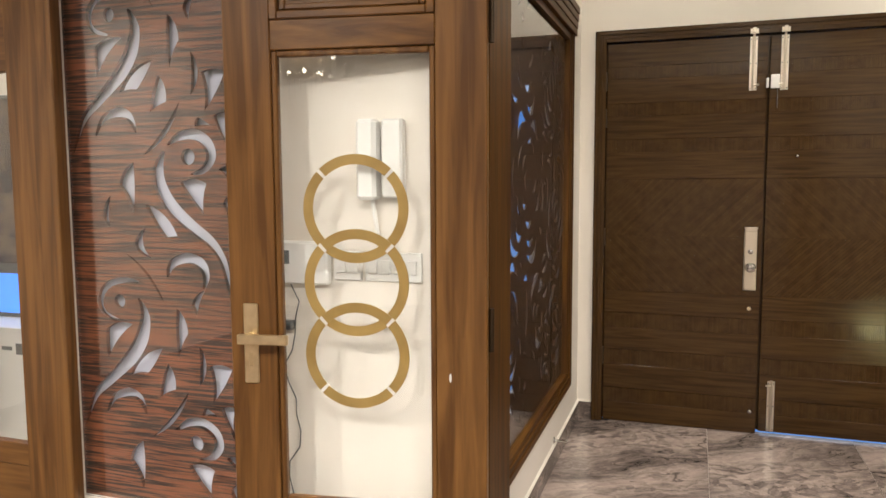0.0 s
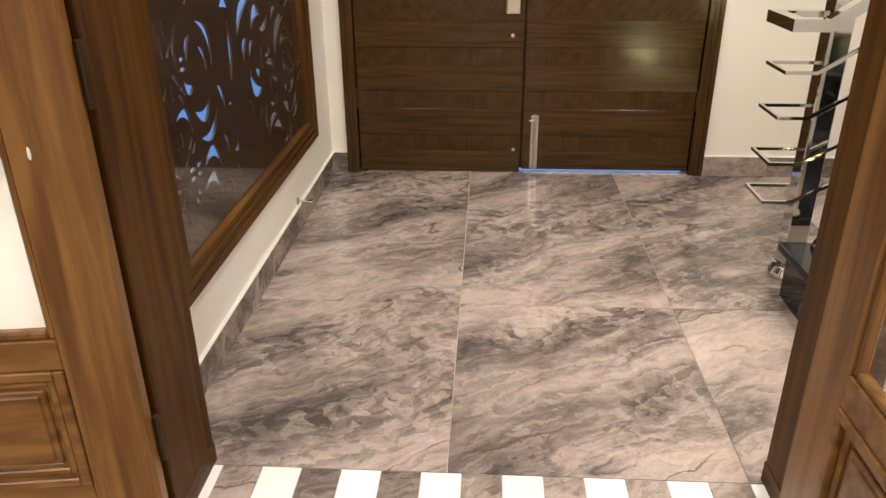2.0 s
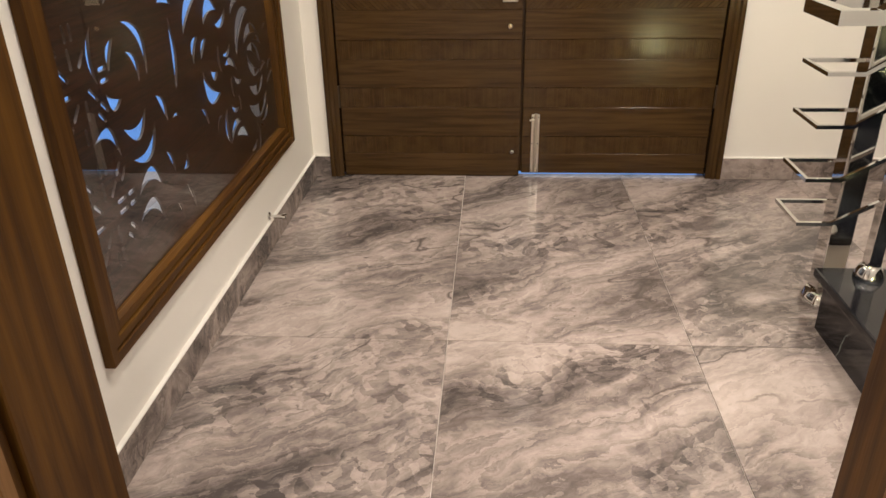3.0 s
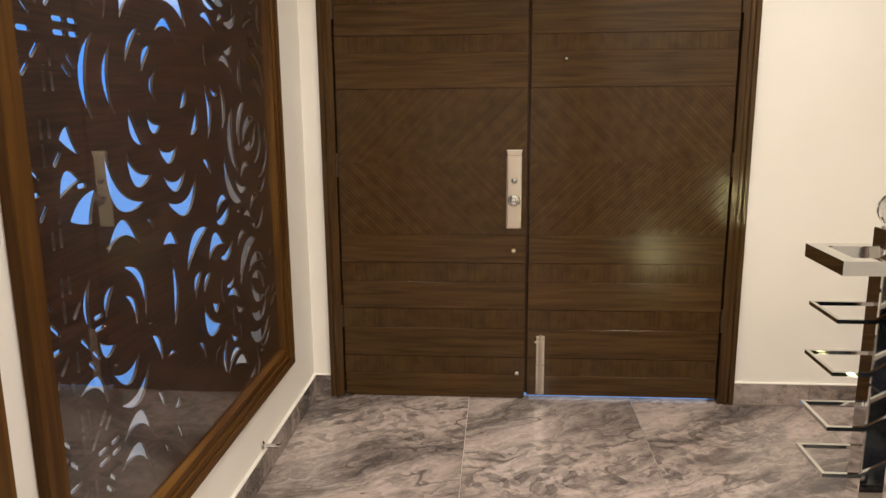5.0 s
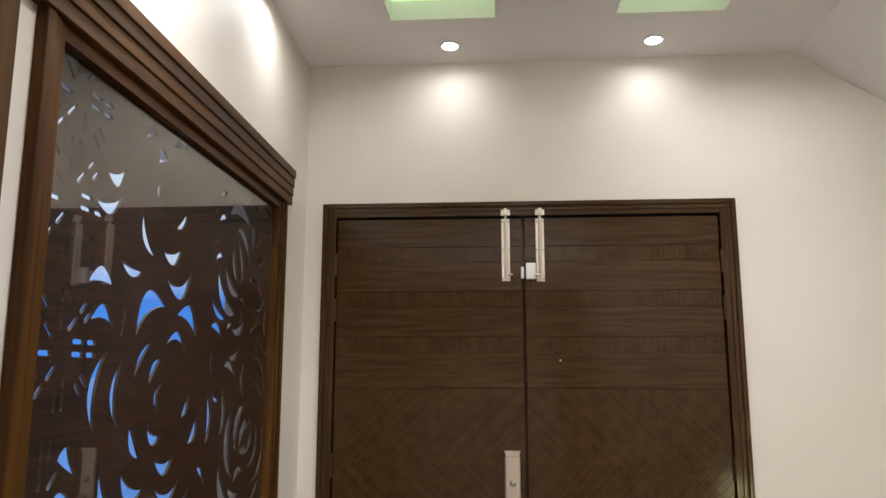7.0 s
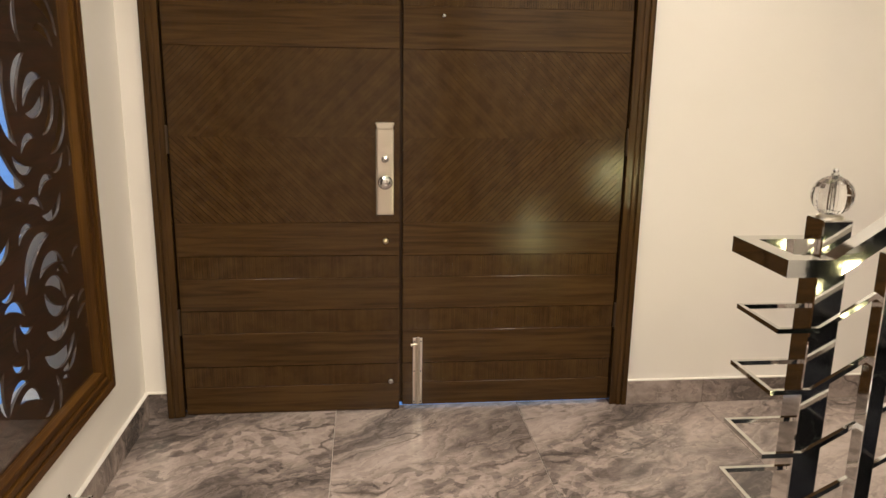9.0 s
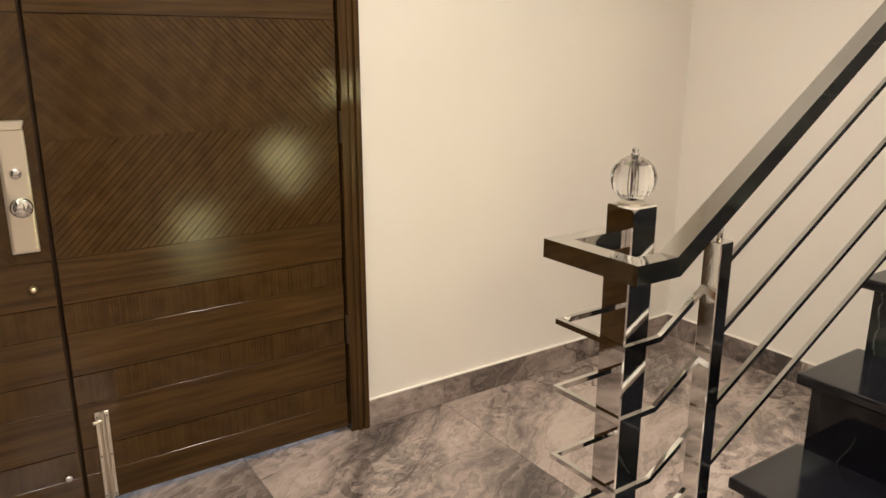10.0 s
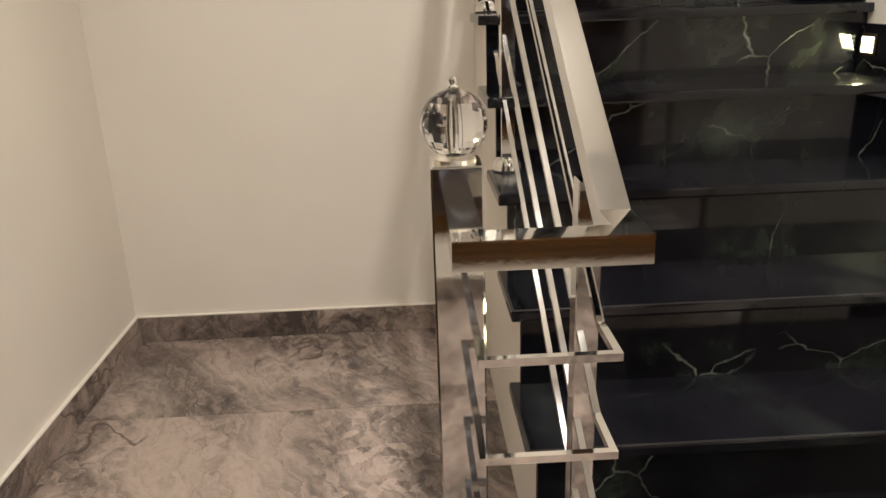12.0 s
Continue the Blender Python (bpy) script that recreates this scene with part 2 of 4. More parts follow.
CRYSTAL = glass_mat("crystal", (1, 1, 1), 0.0, 1.52)
BRONZE = mat("dark bronze", (0.060, 0.040, 0.022), 0.4, 0.7)
WHITE = mat("white plastic", (0.78, 0.77, 0.74), 0.35, second=(0.74, 0.73, 0.70), scale=6)
GREY = mat("grey plastic", (0.10, 0.11, 0.11), 0.3)
IVORY = mat("white marble inlay", (0.78, 0.74, 0.70), 0.12, second=(0.70, 0.66, 0.62), scale=7)
GROUT = mat("pale grout", (0.52, 0.44, 0.38), 0.7, second=(0.45, 0.38, 0.33), scale=30)
GOLD = mat("etched gold film", (0.54, 0.38, 0.12), 0.4, second=(0.42, 0.28, 0.08), scale=9)
GOLD.node_tree.nodes["Principled BSDF"].inputs["Transmission Weight"].default_value = 0.35
LIGHT = glow_mat("lamp glow", (1.0, 0.92, 0.80), 30.0)
BULB = glow_mat("bulb glow", (1.0, 0.86, 0.66), 45.0)
STEP_GLOW = glow_mat("step lamp glow", (1.0, 0.90, 0.58), 9.0)
GREEN = glow_mat("green lit panel", (0.50, 0.66, 0.32), 1.7)


# ---- geometry helpers ----
def finish(bm, name, material, smooth=False):
    me = bpy.data.meshes.new(name)
    bmesh.ops.recalc_face_normals(bm, faces=bm.faces)
    xs = [v.co for v in bm.verts]
    c = Vector([(min(v[i] for v in xs) + max(v[i] for v in xs)) / 2 for i in range(3)])
    bmesh.ops.translate(bm, verts=bm.verts, vec=-c)
    if smooth:
        for f in bm.faces:
            f.smooth = True
    bm.to_mesh(me)
    bm.free()
    me.materials.append(material)
    return me, c


def part(name, bm, material, parent=None, label="", smooth=False):
    """One mesh object out of bm, in world places, under parent."""
    me, c = finish(bm, name, material, smooth)
    ob = new(name, me)
    if parent:
        ob.parent = parent
        base = parent.location if not parent.parent else parent.location + parent.parent.location
        ob.location = c - base
    else:
        ob.location = c
    if label:
        tagged(ob, label)
    return ob


def thing(name, at, label, category, group="", kind=""):
    ob = new(name)
    ob.empty_display_size = 0.1
    ob.location = at
    return tagged(ob, label, category, group, kind)


def solid(name, bm, material, label, category, group="", kind="", smooth=False):
    return tagged(part(name, bm, material, None, "", smooth), label, category, group, kind)


def box(x0, x1, y0, y1, z0, z1, bevel=0.0, bm=None, seg=1):
    own = bm is None
    b = bmesh.new()
    bmesh.ops.create_cube(b, size=1)
    for v in b.verts:
        v.co = ((x0 + x1) / 2 + v.co.x * (x1 - x0), (y0 + y1) / 2 + v.co.y * (y1 - y0), (z0 + z1) / 2 + v.co.z * (z1 - z0))
    if bevel:
        bmesh.ops.bevel(b, geom=b.edges[:], offset=bevel, segments=seg, affect="EDGES", profile=0.7)
    if own:
        return b
    join(bm, b)
    return bm


def join(bm, b):
    tmp = bpy.data.meshes.new("tmp")
    b.to_mesh(tmp)
    b.free()
    bm.from_mesh(tmp)
    bpy.data.meshes.remove(tmp)


def boxes(rows, bevel=0.0):
    bm = bmesh.new()
    for r in rows:
        box(*r, bevel=bevel, bm=bm)
    return bm


def rod(p, q, r, seg=16, bm=None, r2=None):
    own = bm is None
    p, q = Vector(p), Vector(q)
    b = bmesh.new()
    bmesh.ops.create_cone(b, cap_ends=True, segments=seg, radius1=r, radius2=r if r2 is None else r2, depth=(q - p).length)
    m = (q - p).to_track_quat("Z", "Y").to_matrix().to_4x4()
    bmesh.ops.transform(b, matrix=Matrix.Translation((p + q) / 2) @ m, verts=b.verts)
    if own:
        return b
    join(bm, b)
    return bm


def lathe(profile, at, seg=32, axis="Z"):
    """A turned shape from (radius, height) rows."""
    bm = bmesh.new()
    rings = []
    for r, h in profile:
        ring = []
        for i in range(seg):
            a = 2 * math.pi * i / seg
            p = (r * math.cos(a), r * math.sin(a), h)
            if axis == "Y":
                p = (p[0], -p[2], p[1])
            if axis == "X":
                p = (p[2], p[0], p[1])
            ring.append(bm.verts.new(Vector(at) + Vector(p)))
        rings.append(ring)
    for a, b in zip(rings, rings[1:]):
        for i in range(seg):
            bm.faces.new((a[i], a[(i + 1) % seg], b[(i + 1) % seg], b[i]))
    bm.faces.new(rings[0][::-1])
    bm.faces.new(rings[-1])
    return bm


def sweep(path, wide, tall, bevel=0.0):
    """A rectangular bar along a path, mitred at its corners; wide is level, tall is the other way."""
    pts = [Vector(p) for p in path]
    bm = bmesh.new()
    rings = []
    for i, p in enumerate(pts):
        d0 = (p - pts[i - 1]).normalized() if i else (pts[1] - p).normalized()
        d1 = (pts[i + 1] - p).normalized() if i + 1 < len(pts) else d0
        side0, side1 = d0.cross(Vector((0, 0, 1))).normalized(), d1.cross(Vector((0, 0, 1))).normalized()
        up0, up1 = side0.cross(d0), side1.cross(d1)
        side = (side0 + side1).normalized()
        side /= max(0.3, side.dot(side0))
        up = (up0 + up1).normalized()
        up /= max(0.3, up.dot(up0))
        c = bevel
        corner = [(-1, -1), (1, -1), (1, 1), (-1, 1)]
        ring = []
        for s, u in corner:
            if c:
                order = ((wide / 2 - c, tall / 2), (wide / 2, tall / 2 - c)) if s * u < 0 else ((wide / 2, tall / 2 - c), (wide / 2 - c, tall / 2))
                for a, b in order:
                    ring.append(bm.verts.new(p + side * s * a + up * u * b))
            else:
                ring.append(bm.verts.new(p + side * s * wide / 2 + up * u * tall / 2))
        rings.append(ring)
    n = len(rings[0])
    for a, b in zip(rings, rings[1:]):
        for i in range(n):
            bm.faces.new((a[i], a[(i + 1) % n], b[(i + 1) % n], b[i]))
    bm.faces.new(rings[0][::-1])
    bm.faces.new(rings[-1])
    return bm


def pane_with_hole(plane, at0, at1, outer, holes):
    """A wall slab: outer and holes are (a0, a1, z0, z1); plane 'x' or 'y' is the slab's normal, between at0 and at1."""
    bm = bmesh.new()
    a_cuts = sorted({outer[0], outer[1], *[h[0] for h in holes], *[h[1] for h in holes]})
    z_cuts = sorted({outer[2], outer[3], *[h[2] for h in holes], *[h[3] for h in holes]})
    for a0, a1 in zip(a_cuts, a_cuts[1:]):
        for z0, z1 in zip(z_cuts, z_cuts[1:]):
            am, zm = (a0 + a1) / 2, (z0 + z1) / 2
            if any(h[0] < am < h[1] and h[2] < zm < h[3] for h in holes):
                continue
            if plane == "x":
                box(at0, at1, a0, a1, z0, z1, bm=bm)
            else:
                box(a0, a1, at0, at1, z0, z1, bm=bm)
    bmesh.ops.remove_doubles(bm, verts=bm.verts, dist=1e-5)
    seen_faces = {}
    for f in bm.faces:
        key = tuple(round(c, 4) for c in f.calc_center_median())
        seen_faces.setdefault(key, []).append(f)
    bmesh.ops.delete(bm, geom=[f for fs in seen_faces.values() if len(fs) > 1 for f in fs], context="FACES_ONLY")
    return bm


def cutout(outline, holes, thick, place, round_edge=0.0):
    """A board with holes: closed outlines in its own plane, thick, moved by the matrix place."""
    cu = bpy.data.curves.new("cutout", "CURVE")
    cu.dimensions, cu.fill_mode, cu.extrude = "2D", "BOTH", thick / 2 - round_edge
    cu.bevel_depth, cu.bevel_resolution = round_edge, 0
    for loop in [outline, *holes]:
        sp = cu.splines.new("POLY")
        sp.points.add(len(loop) - 1)
        for p, (a, b) in zip(sp.points, loop):
            p.co = (a, b, 0, 1)
        sp.use_cyclic_u = True
    ob = bpy.data.objects.new("cutout", cu)
    scene.collection.objects.link(ob)
    bpy.context.view_layer.update()
    me = bpy.data.meshes.new_from_object(ob.evaluated_get(bpy.context.evaluated_depsgraph_get()))
    bpy.data.objects.remove(ob)
    bm = bmesh.new()
    bm.from_mesh(me)
    bpy.data.meshes.remove(me)
    bmesh.ops.transform(bm, matrix=place, verts=bm.verts)
    return bm


def crescent(cx, cz, r, mid, span, wide, n=14):
    """A sickle-shaped hole on a circle round (cx, cz), its middle at the angle mid."""
    out, back = [], []
    for i in range(n + 1):
        a = radians(mid - span / 2 + span * i / n)
        w = wide * math.sin(math.pi * i / n) ** 0.7
        out.append((cx + r * math.cos(a), cz + r * math.sin(a)))
        if 0 < i < n:
            back.append((cx + (r - w) * math.cos(a), cz + (r - w) * math.sin(a)))
    return out + back[::-1]


def slot(cx, cz, length, wide, turn):
    c, s = math.cos(radians(turn)), math.sin(radians(turn))
    loop = [(-length / 2, -wide / 2), (length / 2 - wide / 2, -wide / 2), (length / 2, 0), (length / 2 - wide / 2, wide / 2), (-length / 2, wide / 2), (-length / 2 - wide / 3, 0)]
    return [(cx + a * c - b * s, cz + a * s + b * c) for a, b in loop]


def disc(cx, cz, r, n=14):
    return [(cx + r * math.cos(2 * math.pi * i / n), cz + r * math.sin(2 * math.pi * i / n)) for i in range(n)]


# ---- large structure ----
WEST, NORTH, EAST, SOUTH, STAIR_S = -0.79, 4.745, 3.06, 2.28, 2.10
TOP = 3.15

solid("wall_north", pane_with_hole("y", NORTH, NORTH + 0.23, (-1.02, 4.6, 0, 5.6), [(-0.70, 1.29, 0, 2.42)]), PAINT, "cream painted wall around the entrance door", "wall", kind="structure")
solid("wall_west", pane_with_hole("x", WEST - 0.23, WEST, (SOUTH, NORTH, 0, 3.4), [(2.60, 4.30, 0.40, 2.33)]), PAINT, "cream painted wall with a carved screen window", "wall", kind="structure")
solid("wall_south", pane_with_hole("y", 2.0, SOUTH, (-4.5, 0.96, 0, 3.4), [(-0.70, 0.905, 0, 2.40), (-2.14, -1.42, 0.42, 2.30), (-3.25, -2.30, 0, 2.40)]), PAINT, "cream painted partition between hall and lounge", "wall", kind="structure")
solid("wall_stair", box(0.96, 4.6, 2.0, STAIR_S, 0, 5.6), PAINT, "cream painted wall beside the stairs", "wall", kind="structure")
solid("wall_east", box(EAST, EAST + 0.2, 3.327, NORTH, 0, 3.4), PAINT, "cream painted wall behind the stairs", "wall", kind="structure")
solid("ceiling", boxes([
    (WEST, 1.62, 4.27, NORTH, TOP, TOP + 0.25), (WEST, 1.62, SOUTH, 3.81, TOP, TOP + 0.25),
    (WEST, -0.310, 3.81, 4.27, TOP, TOP + 0.25), (0.156, 0.686, 3.81, 4.27, TOP, TOP + 0.25), (1.148, 1.62, 3.81, 4.27, TOP, TOP + 0.25),
    (WEST, 1.62, STAIR_S, NORTH, TOP + 0.25, TOP + 0.33), (0.96, 1.62, STAIR_S, SOUTH, TOP, TOP + 0.25)]), CEILING, "white plaster ceiling with square recesses", "ceiling", kind="structure")


def soffit():
    bm = bmesh.new()
    rows = [(1.62, TOP), (EAST, TOP - 0.62 * (EAST - 1.62)), (EAST, TOP + 0.3), (1.62, TOP + 0.3)]
    a = [bm.verts.new((x, 3.30, z)) for x, z in rows]
    b = [bm.verts.new((x, NORTH, z)) for x, z in rows]
    bm.faces.new(a)
    bm.faces.new(b[::-1])
    for i in range(4):
        bm.faces.new((a[i], b[i], b[(i + 1) % 4], a[(i + 1) % 4]))
    return bm


solid("stair_soffit", soffit(), CEILING, "white sloping underside of the upper stair flight", "ceiling", kind="structure")
solid("stairwell_ceiling", box(1.62, 4.6, STAIR_S, NORTH, 5.4, 5.6), CEILING, "white ceiling over the stairwell", "ceiling", kind="structure")
solid("wall_stair_end", box(4.4, 4.6, STAIR_S, NORTH, 0, 5.4), PAINT, "cream painted wall at the end of the stairs", "wall", kind="structure")
solid("wall_upper", box(1.42, 1.62, STAIR_S, NORTH, TOP + 0.33, 5.4), PAINT, "cream painted wall above the hall ceiling", "wall", kind="structure")
# lounge from which the walk starts
solid("wall_lounge_back", box(-4.5, 4.6, -5.2, -5.0, 0, 3.4), PAINT, "cream painted back wall of the lounge", "wall", kind="structure")
solid("wall_lounge_west", box(-4.7, -4.5, -5.0, 2.0, 0, 3.4), PAINT, "cream painted side wall of the lounge", "wall", kind="structure")
solid("wall_lounge_east", box(4.6, 4.8, -5.0, 2.0, 0, 3.4), PAINT, "cream painted side wall of the lounge", "wall", kind="structure")
solid("ceiling_lounge", box(-4.5, 4.6, -5.0, 2.0, TOP, TOP + 0.2), CEILING, "white plaster ceiling of the lounge", "ceiling", kind="structure")
# The ground carries the blue of the dusk light in its base colour.
solid("ground", box(-400, 400, -400, 400, -0.30, -0.15), mat("dusk blue ground", (0.15, 0.40, 0.86), 0.6, second=(0.12, 0.34, 0.78), scale=4), "ground outside, coloured with the blue of the dusk", "ground", kind="structure")
floor = solid("floor", box(-4.5, 4.6, -5.0, NORTH + 0.052, -0.08, -0.004), GROUT, "pale grout bed under the marble floor", "floor", kind="structure")

# ---- downlights, seen ones and added fill ----
def downlight_or_fill(x, y, z, watts, beam=140):
    d = thing("downlight_or_fill", (x, y, z), "round white recessed ceiling spot, lit, seen or added as fill", "ceiling lamp", "ceiling downlights")
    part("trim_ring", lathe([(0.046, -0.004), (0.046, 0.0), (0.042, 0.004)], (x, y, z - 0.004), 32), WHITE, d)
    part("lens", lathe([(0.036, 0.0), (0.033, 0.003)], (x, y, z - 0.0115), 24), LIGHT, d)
    data = bpy.data.lights.new("downlight_or_fill_beam", "AREA")
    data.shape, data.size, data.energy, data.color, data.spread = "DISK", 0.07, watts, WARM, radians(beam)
    new("downlight_or_fill_beam", data).location = (x, y, z - 0.014)


# Spots south of y = 3 are unseen, added to fill the hall.
for _x, _y, _w in ((-0.06, 4.535, 1.6), (0.90, 4.535, 1.6), (-0.60, 3.98, 4), (1.36, 3.95, 14), (-0.60, 2.95, 14), (0.40, 2.75, 24), (1.36, 2.95, 24)):
    downlight_or_fill(_x, _y, TOP, _w, 165 if _w < 5 or (_x > 1 and _y > 3.5) else 140)
# Unseen lounge spots, added to brighten that room.
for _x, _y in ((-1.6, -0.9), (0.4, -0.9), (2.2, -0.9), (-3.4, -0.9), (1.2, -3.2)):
    downlight_or_fill(_x, _y, TOP, 71, 160)
# Added fill for the stairwell and the side room, no fitting known there.
downlight_or_fill(2.6, 2.75, 5.4, 70)
downlight_or_fill(-3.4, 2.9, 3.4, 22)

for _x in (-0.310, 0.687):
    panel = thing("recessed_light_panel", (_x + 0.23, 4.04, TOP + 0.1), "green glowing square glass panel in a ceiling recess", "ceiling light", "green ceiling panels")
    part("glass_panel", box(_x + 0.004, _x + 0.456, 3.814, 4.266, TOP + 0.09, TOP + 0.10), GREEN, panel)

# ---- skirting ----
def skirt(rows):
    base = thing("baseboard", (rows[0][0], rows[0][2], 0), "brown marble skirting tiles along the wall", "skirting", kind="structure")
    for r in rows:
        part("skirting_tile", box(*r, 0.0, 0.11, bevel=0.002), MARBLE, base)
        part("plaster_bead", box(*r, 0.1102, 0.1145), PAINT, base)


skirt([(WEST, -0.70, NORTH - 0.014, NORTH)])
skirt([(WEST, WEST + 0.014, SOUTH, 3.2), (WEST, WEST + 0.014, 3.2015, NORTH - 0.014)])
skirt([(1.29, 1.645, NORTH - 0.014, NORTH), (1.6465, 2.4, NORTH - 0.014, NORTH), (2.4015, EAST, NORTH - 0.014, NORTH)])
skirt([(EAST - 0.014, EAST, 3.36, 4.0), (EAST - 0.014, EAST, 4.0015, NORTH - 0.014)])

# ---- entrance door ----
def plank_rows():
    """Heights of the plain and the fluted bands of a leaf, from the bottom up."""
    return [(0.0, 0.125, 0), (0.125, 0.215, 1), (0.215, 0.365, 0), (0.365, 0.462, 1), (0.462, 0.602, 0), (0.602, 0.695, 1), (0.695, 0.836, 0),
            (1.526, 1.69, 0), (1.69, 1.766, 1), (1.766, 1.91, 0), (1.91, 1.984, 1), (1.984, 2.13, 0), (2.13, 2.201, 1), (2.201, 2.343, 0)]


def entrance_leaf(x0, x1, turn, label, low):
    leaf = thing("entrance_door", (x0, NORTH + 0.03, 0), label, "door", "entrance door leaves")
    part("core", box(x0, x1, NORTH + 0.012, NORTH + 0.05, low, 2.343, 0.002), DARK_V, leaf)
    rng = random.Random(int(x0 * 100) + 7)
    face = NORTH + 0.012
    for z0, z1, fluted in plank_rows():
        z0 = max(z0, low)
        if not fluted:
            part("board", box(x0 + 0.001, x1 - 0.001, face - 0.007, face, z0 + 0.001, z1 - 0.001, 0.0015), DARK_H, leaf)
        else:
            bm = bmesh.new()
            x = x0 + 0.001
            while x < x1 - 0.012:
                w = rng.uniform(0.006, 0.011)
                box(x, min(x + w, x1 - 0.001), face - 0.0066 - rng.uniform(-0.0008, 0.0003), face, z0 + 0.001, z1 - 0.001, bm=bm)
                x += w + rng.choice((0.0004, 0.0006, 0.0012))
            part("fluted_band", bm, FLUTES, leaf)
    for z0, z1, slant in ((0.837, 1.180, -turn), (1.182, 1.525, turn)):
        bm = bmesh.new()
        step, w, h = 0.046, 0.0205, z1 - z0
        u = -h
        wide = x1 - x0 - 0.002
        while u < wide:
            for k in (0, 1):
                a = u + k * step / 2
                quad = []
                for s, zz in ((a, 0.0), (a + w, 0.0), (a + w + h, h), (a + h, h)):
                    quad.append((s, zz))
                poly = clip_strip(quad, wide)
                if len(poly) < 3:
                    continue
                front = []
                back = []
                lift = 0.0075 if k else 0.0060
                for s, zz in poly:
                    xx = x0 + 0.001 + s if slant > 0 else x1 - 0.001 - s
                    front.append(bm.verts.new((xx, face - lift, z0 + zz)))
                    back.append(bm.verts.new((xx, face, z0 + zz)))
                bm.faces.new(front)
                n = len(front)
                for i in range(n):
                    bm.faces.new((front[i], front[(i + 1) % n], back[(i + 1) % n], back[i]))
            u += step
        part("chevron_panel", bm, STRIPS, leaf)
    return leaf


def clip_strip(poly, wide):
    for limit, keep in ((0.0, 1), (wide, -1)):
        out = []
        for i, p in enumerate(poly):
            q = poly[(i + 1) % len(poly)]
            ip, iq = (p[0] - limit) * keep >= 0, (q[0] - limit) * keep >= 0
            if ip:
                out.append(p)
            if ip != iq:
                t = (limit - p[0]) / (q[0] - p[0])
                out.append((limit, p[1] + t * (q[1] - p[1])))
        poly = out
        if not poly:
            break
    return poly


leaf_l = entrance_leaf(-0.628, 0.2745, 1, "dark stained wooden door leaf with chevron grooves, closed", 0.003)
leaf_r = entrance_leaf(0.2865, 1.210, -1, "dark stained wooden door leaf with chevron grooves, closed, daylight under it", 0.020)
FACE = NORTH + 0.005
# Unseen strip added behind the meeting gap to keep daylight out.
part("meeting_rebate", box(0.262, 0.300, NORTH + 0.051, NORTH + 0.07, 0.014, 2.348), DARK_V, leaf_l)

frame_n = thing("door_frame", (0.29, NORTH, 0), "dark stained stepped timber frame around the entrance", "door frame", kind="structure")
for _x0, _x1, _n in ((-0.70, -0.634, 1), (1.216, 1.29, -1)):
    bm = bmesh.new()
    box(_x0, _x1, NORTH - 0.012, NORTH + 0.10, 0, 2.42, 0.002, bm)
    a = (_x0, _x0 + 0.022) if _n > 0 else (_x1 - 0.022, _x1)
    box(a[0], a[1], NORTH - 0.022, NORTH - 0.0122, 0, 2.42, 0.002, bm)
    b = (_x0 + 0.026, _x0 + 0.046) if _n > 0 else (_x1 - 0.046, _x1 - 0.026)
    box(b[0], b[1], NORTH - 0.018, NORTH - 0.0122, 0, 2.398, 0.002, bm)
    part("jamb", bm, DARK_V, frame_n)
part("head", boxes([(-0.634, 1.216, NORTH - 0.012, NORTH + 0.10, 2.352, 2.42), (-0.678, 1.268, NORTH - 0.022, NORTH - 0.0122, 2.398, 2.42), (-0.654, 1.244, NORTH - 0.018, NORTH - 0.0122, 2.374, 2.394)], 0.002), DARK_H, frame_n)


# Unseen strips added behind the leaf edges, blocking daylight at the frame.
part("stop", boxes([(-0.634, 1.216, NORTH + 0.052, NORTH + 0.10, 2.325, 2.3515), (-0.634, -0.61, NORTH + 0.052, NORTH + 0.10, 0, 2.3245), (1.192, 1.2155, NORTH + 0.052, NORTH + 0.10, 0, 2.3245)]), DARK_V, frame_n)


def fitting(name, label, at, category="door hardware"):
    return thing(name, at, label, category)


# lock plate with cylinder and knob
lk = fitting("door_lock", "satin nickel lock plate with knob on the door", (0.214, FACE, 0.87))
part("plate", box(0.181, 0.247, FACE - 0.012, FACE, 0.873, 1.240, 0.006, seg=2), SATIN, lk)
cap = box(0.176, 0.252, FACE - 0.018, FACE - 0.0005, 1.216, 1.243, 0.003)
for v in cap.verts:
    if v.co.z < 1.23:
        v.co.x = 0.214 + (v.co.x - 0.214) * 0.82
part("cap", cap, SATIN, lk)
part("plate_rim", box(0.1785, 0.2495, FACE - 0.005, FACE - 0.0002, 0.868, 1.2155, 0.002), SATIN, lk)
part("cylinder", lathe([(0.015, 0.010), (0.015, 0.022), (0.012, 0.026)], (0.214, FACE, 1.098), 24, "Y"), CHROME, lk, smooth=True)
part("knob", lathe([(0.012, 0.010), (0.014, 0.035), (0.026, 0.042), (0.029, 0.052), (0.025, 0.062), (0.010, 0.066)], (0.214, FACE, 1.008), 28, "Y"), CHROME, lk, smooth=True)


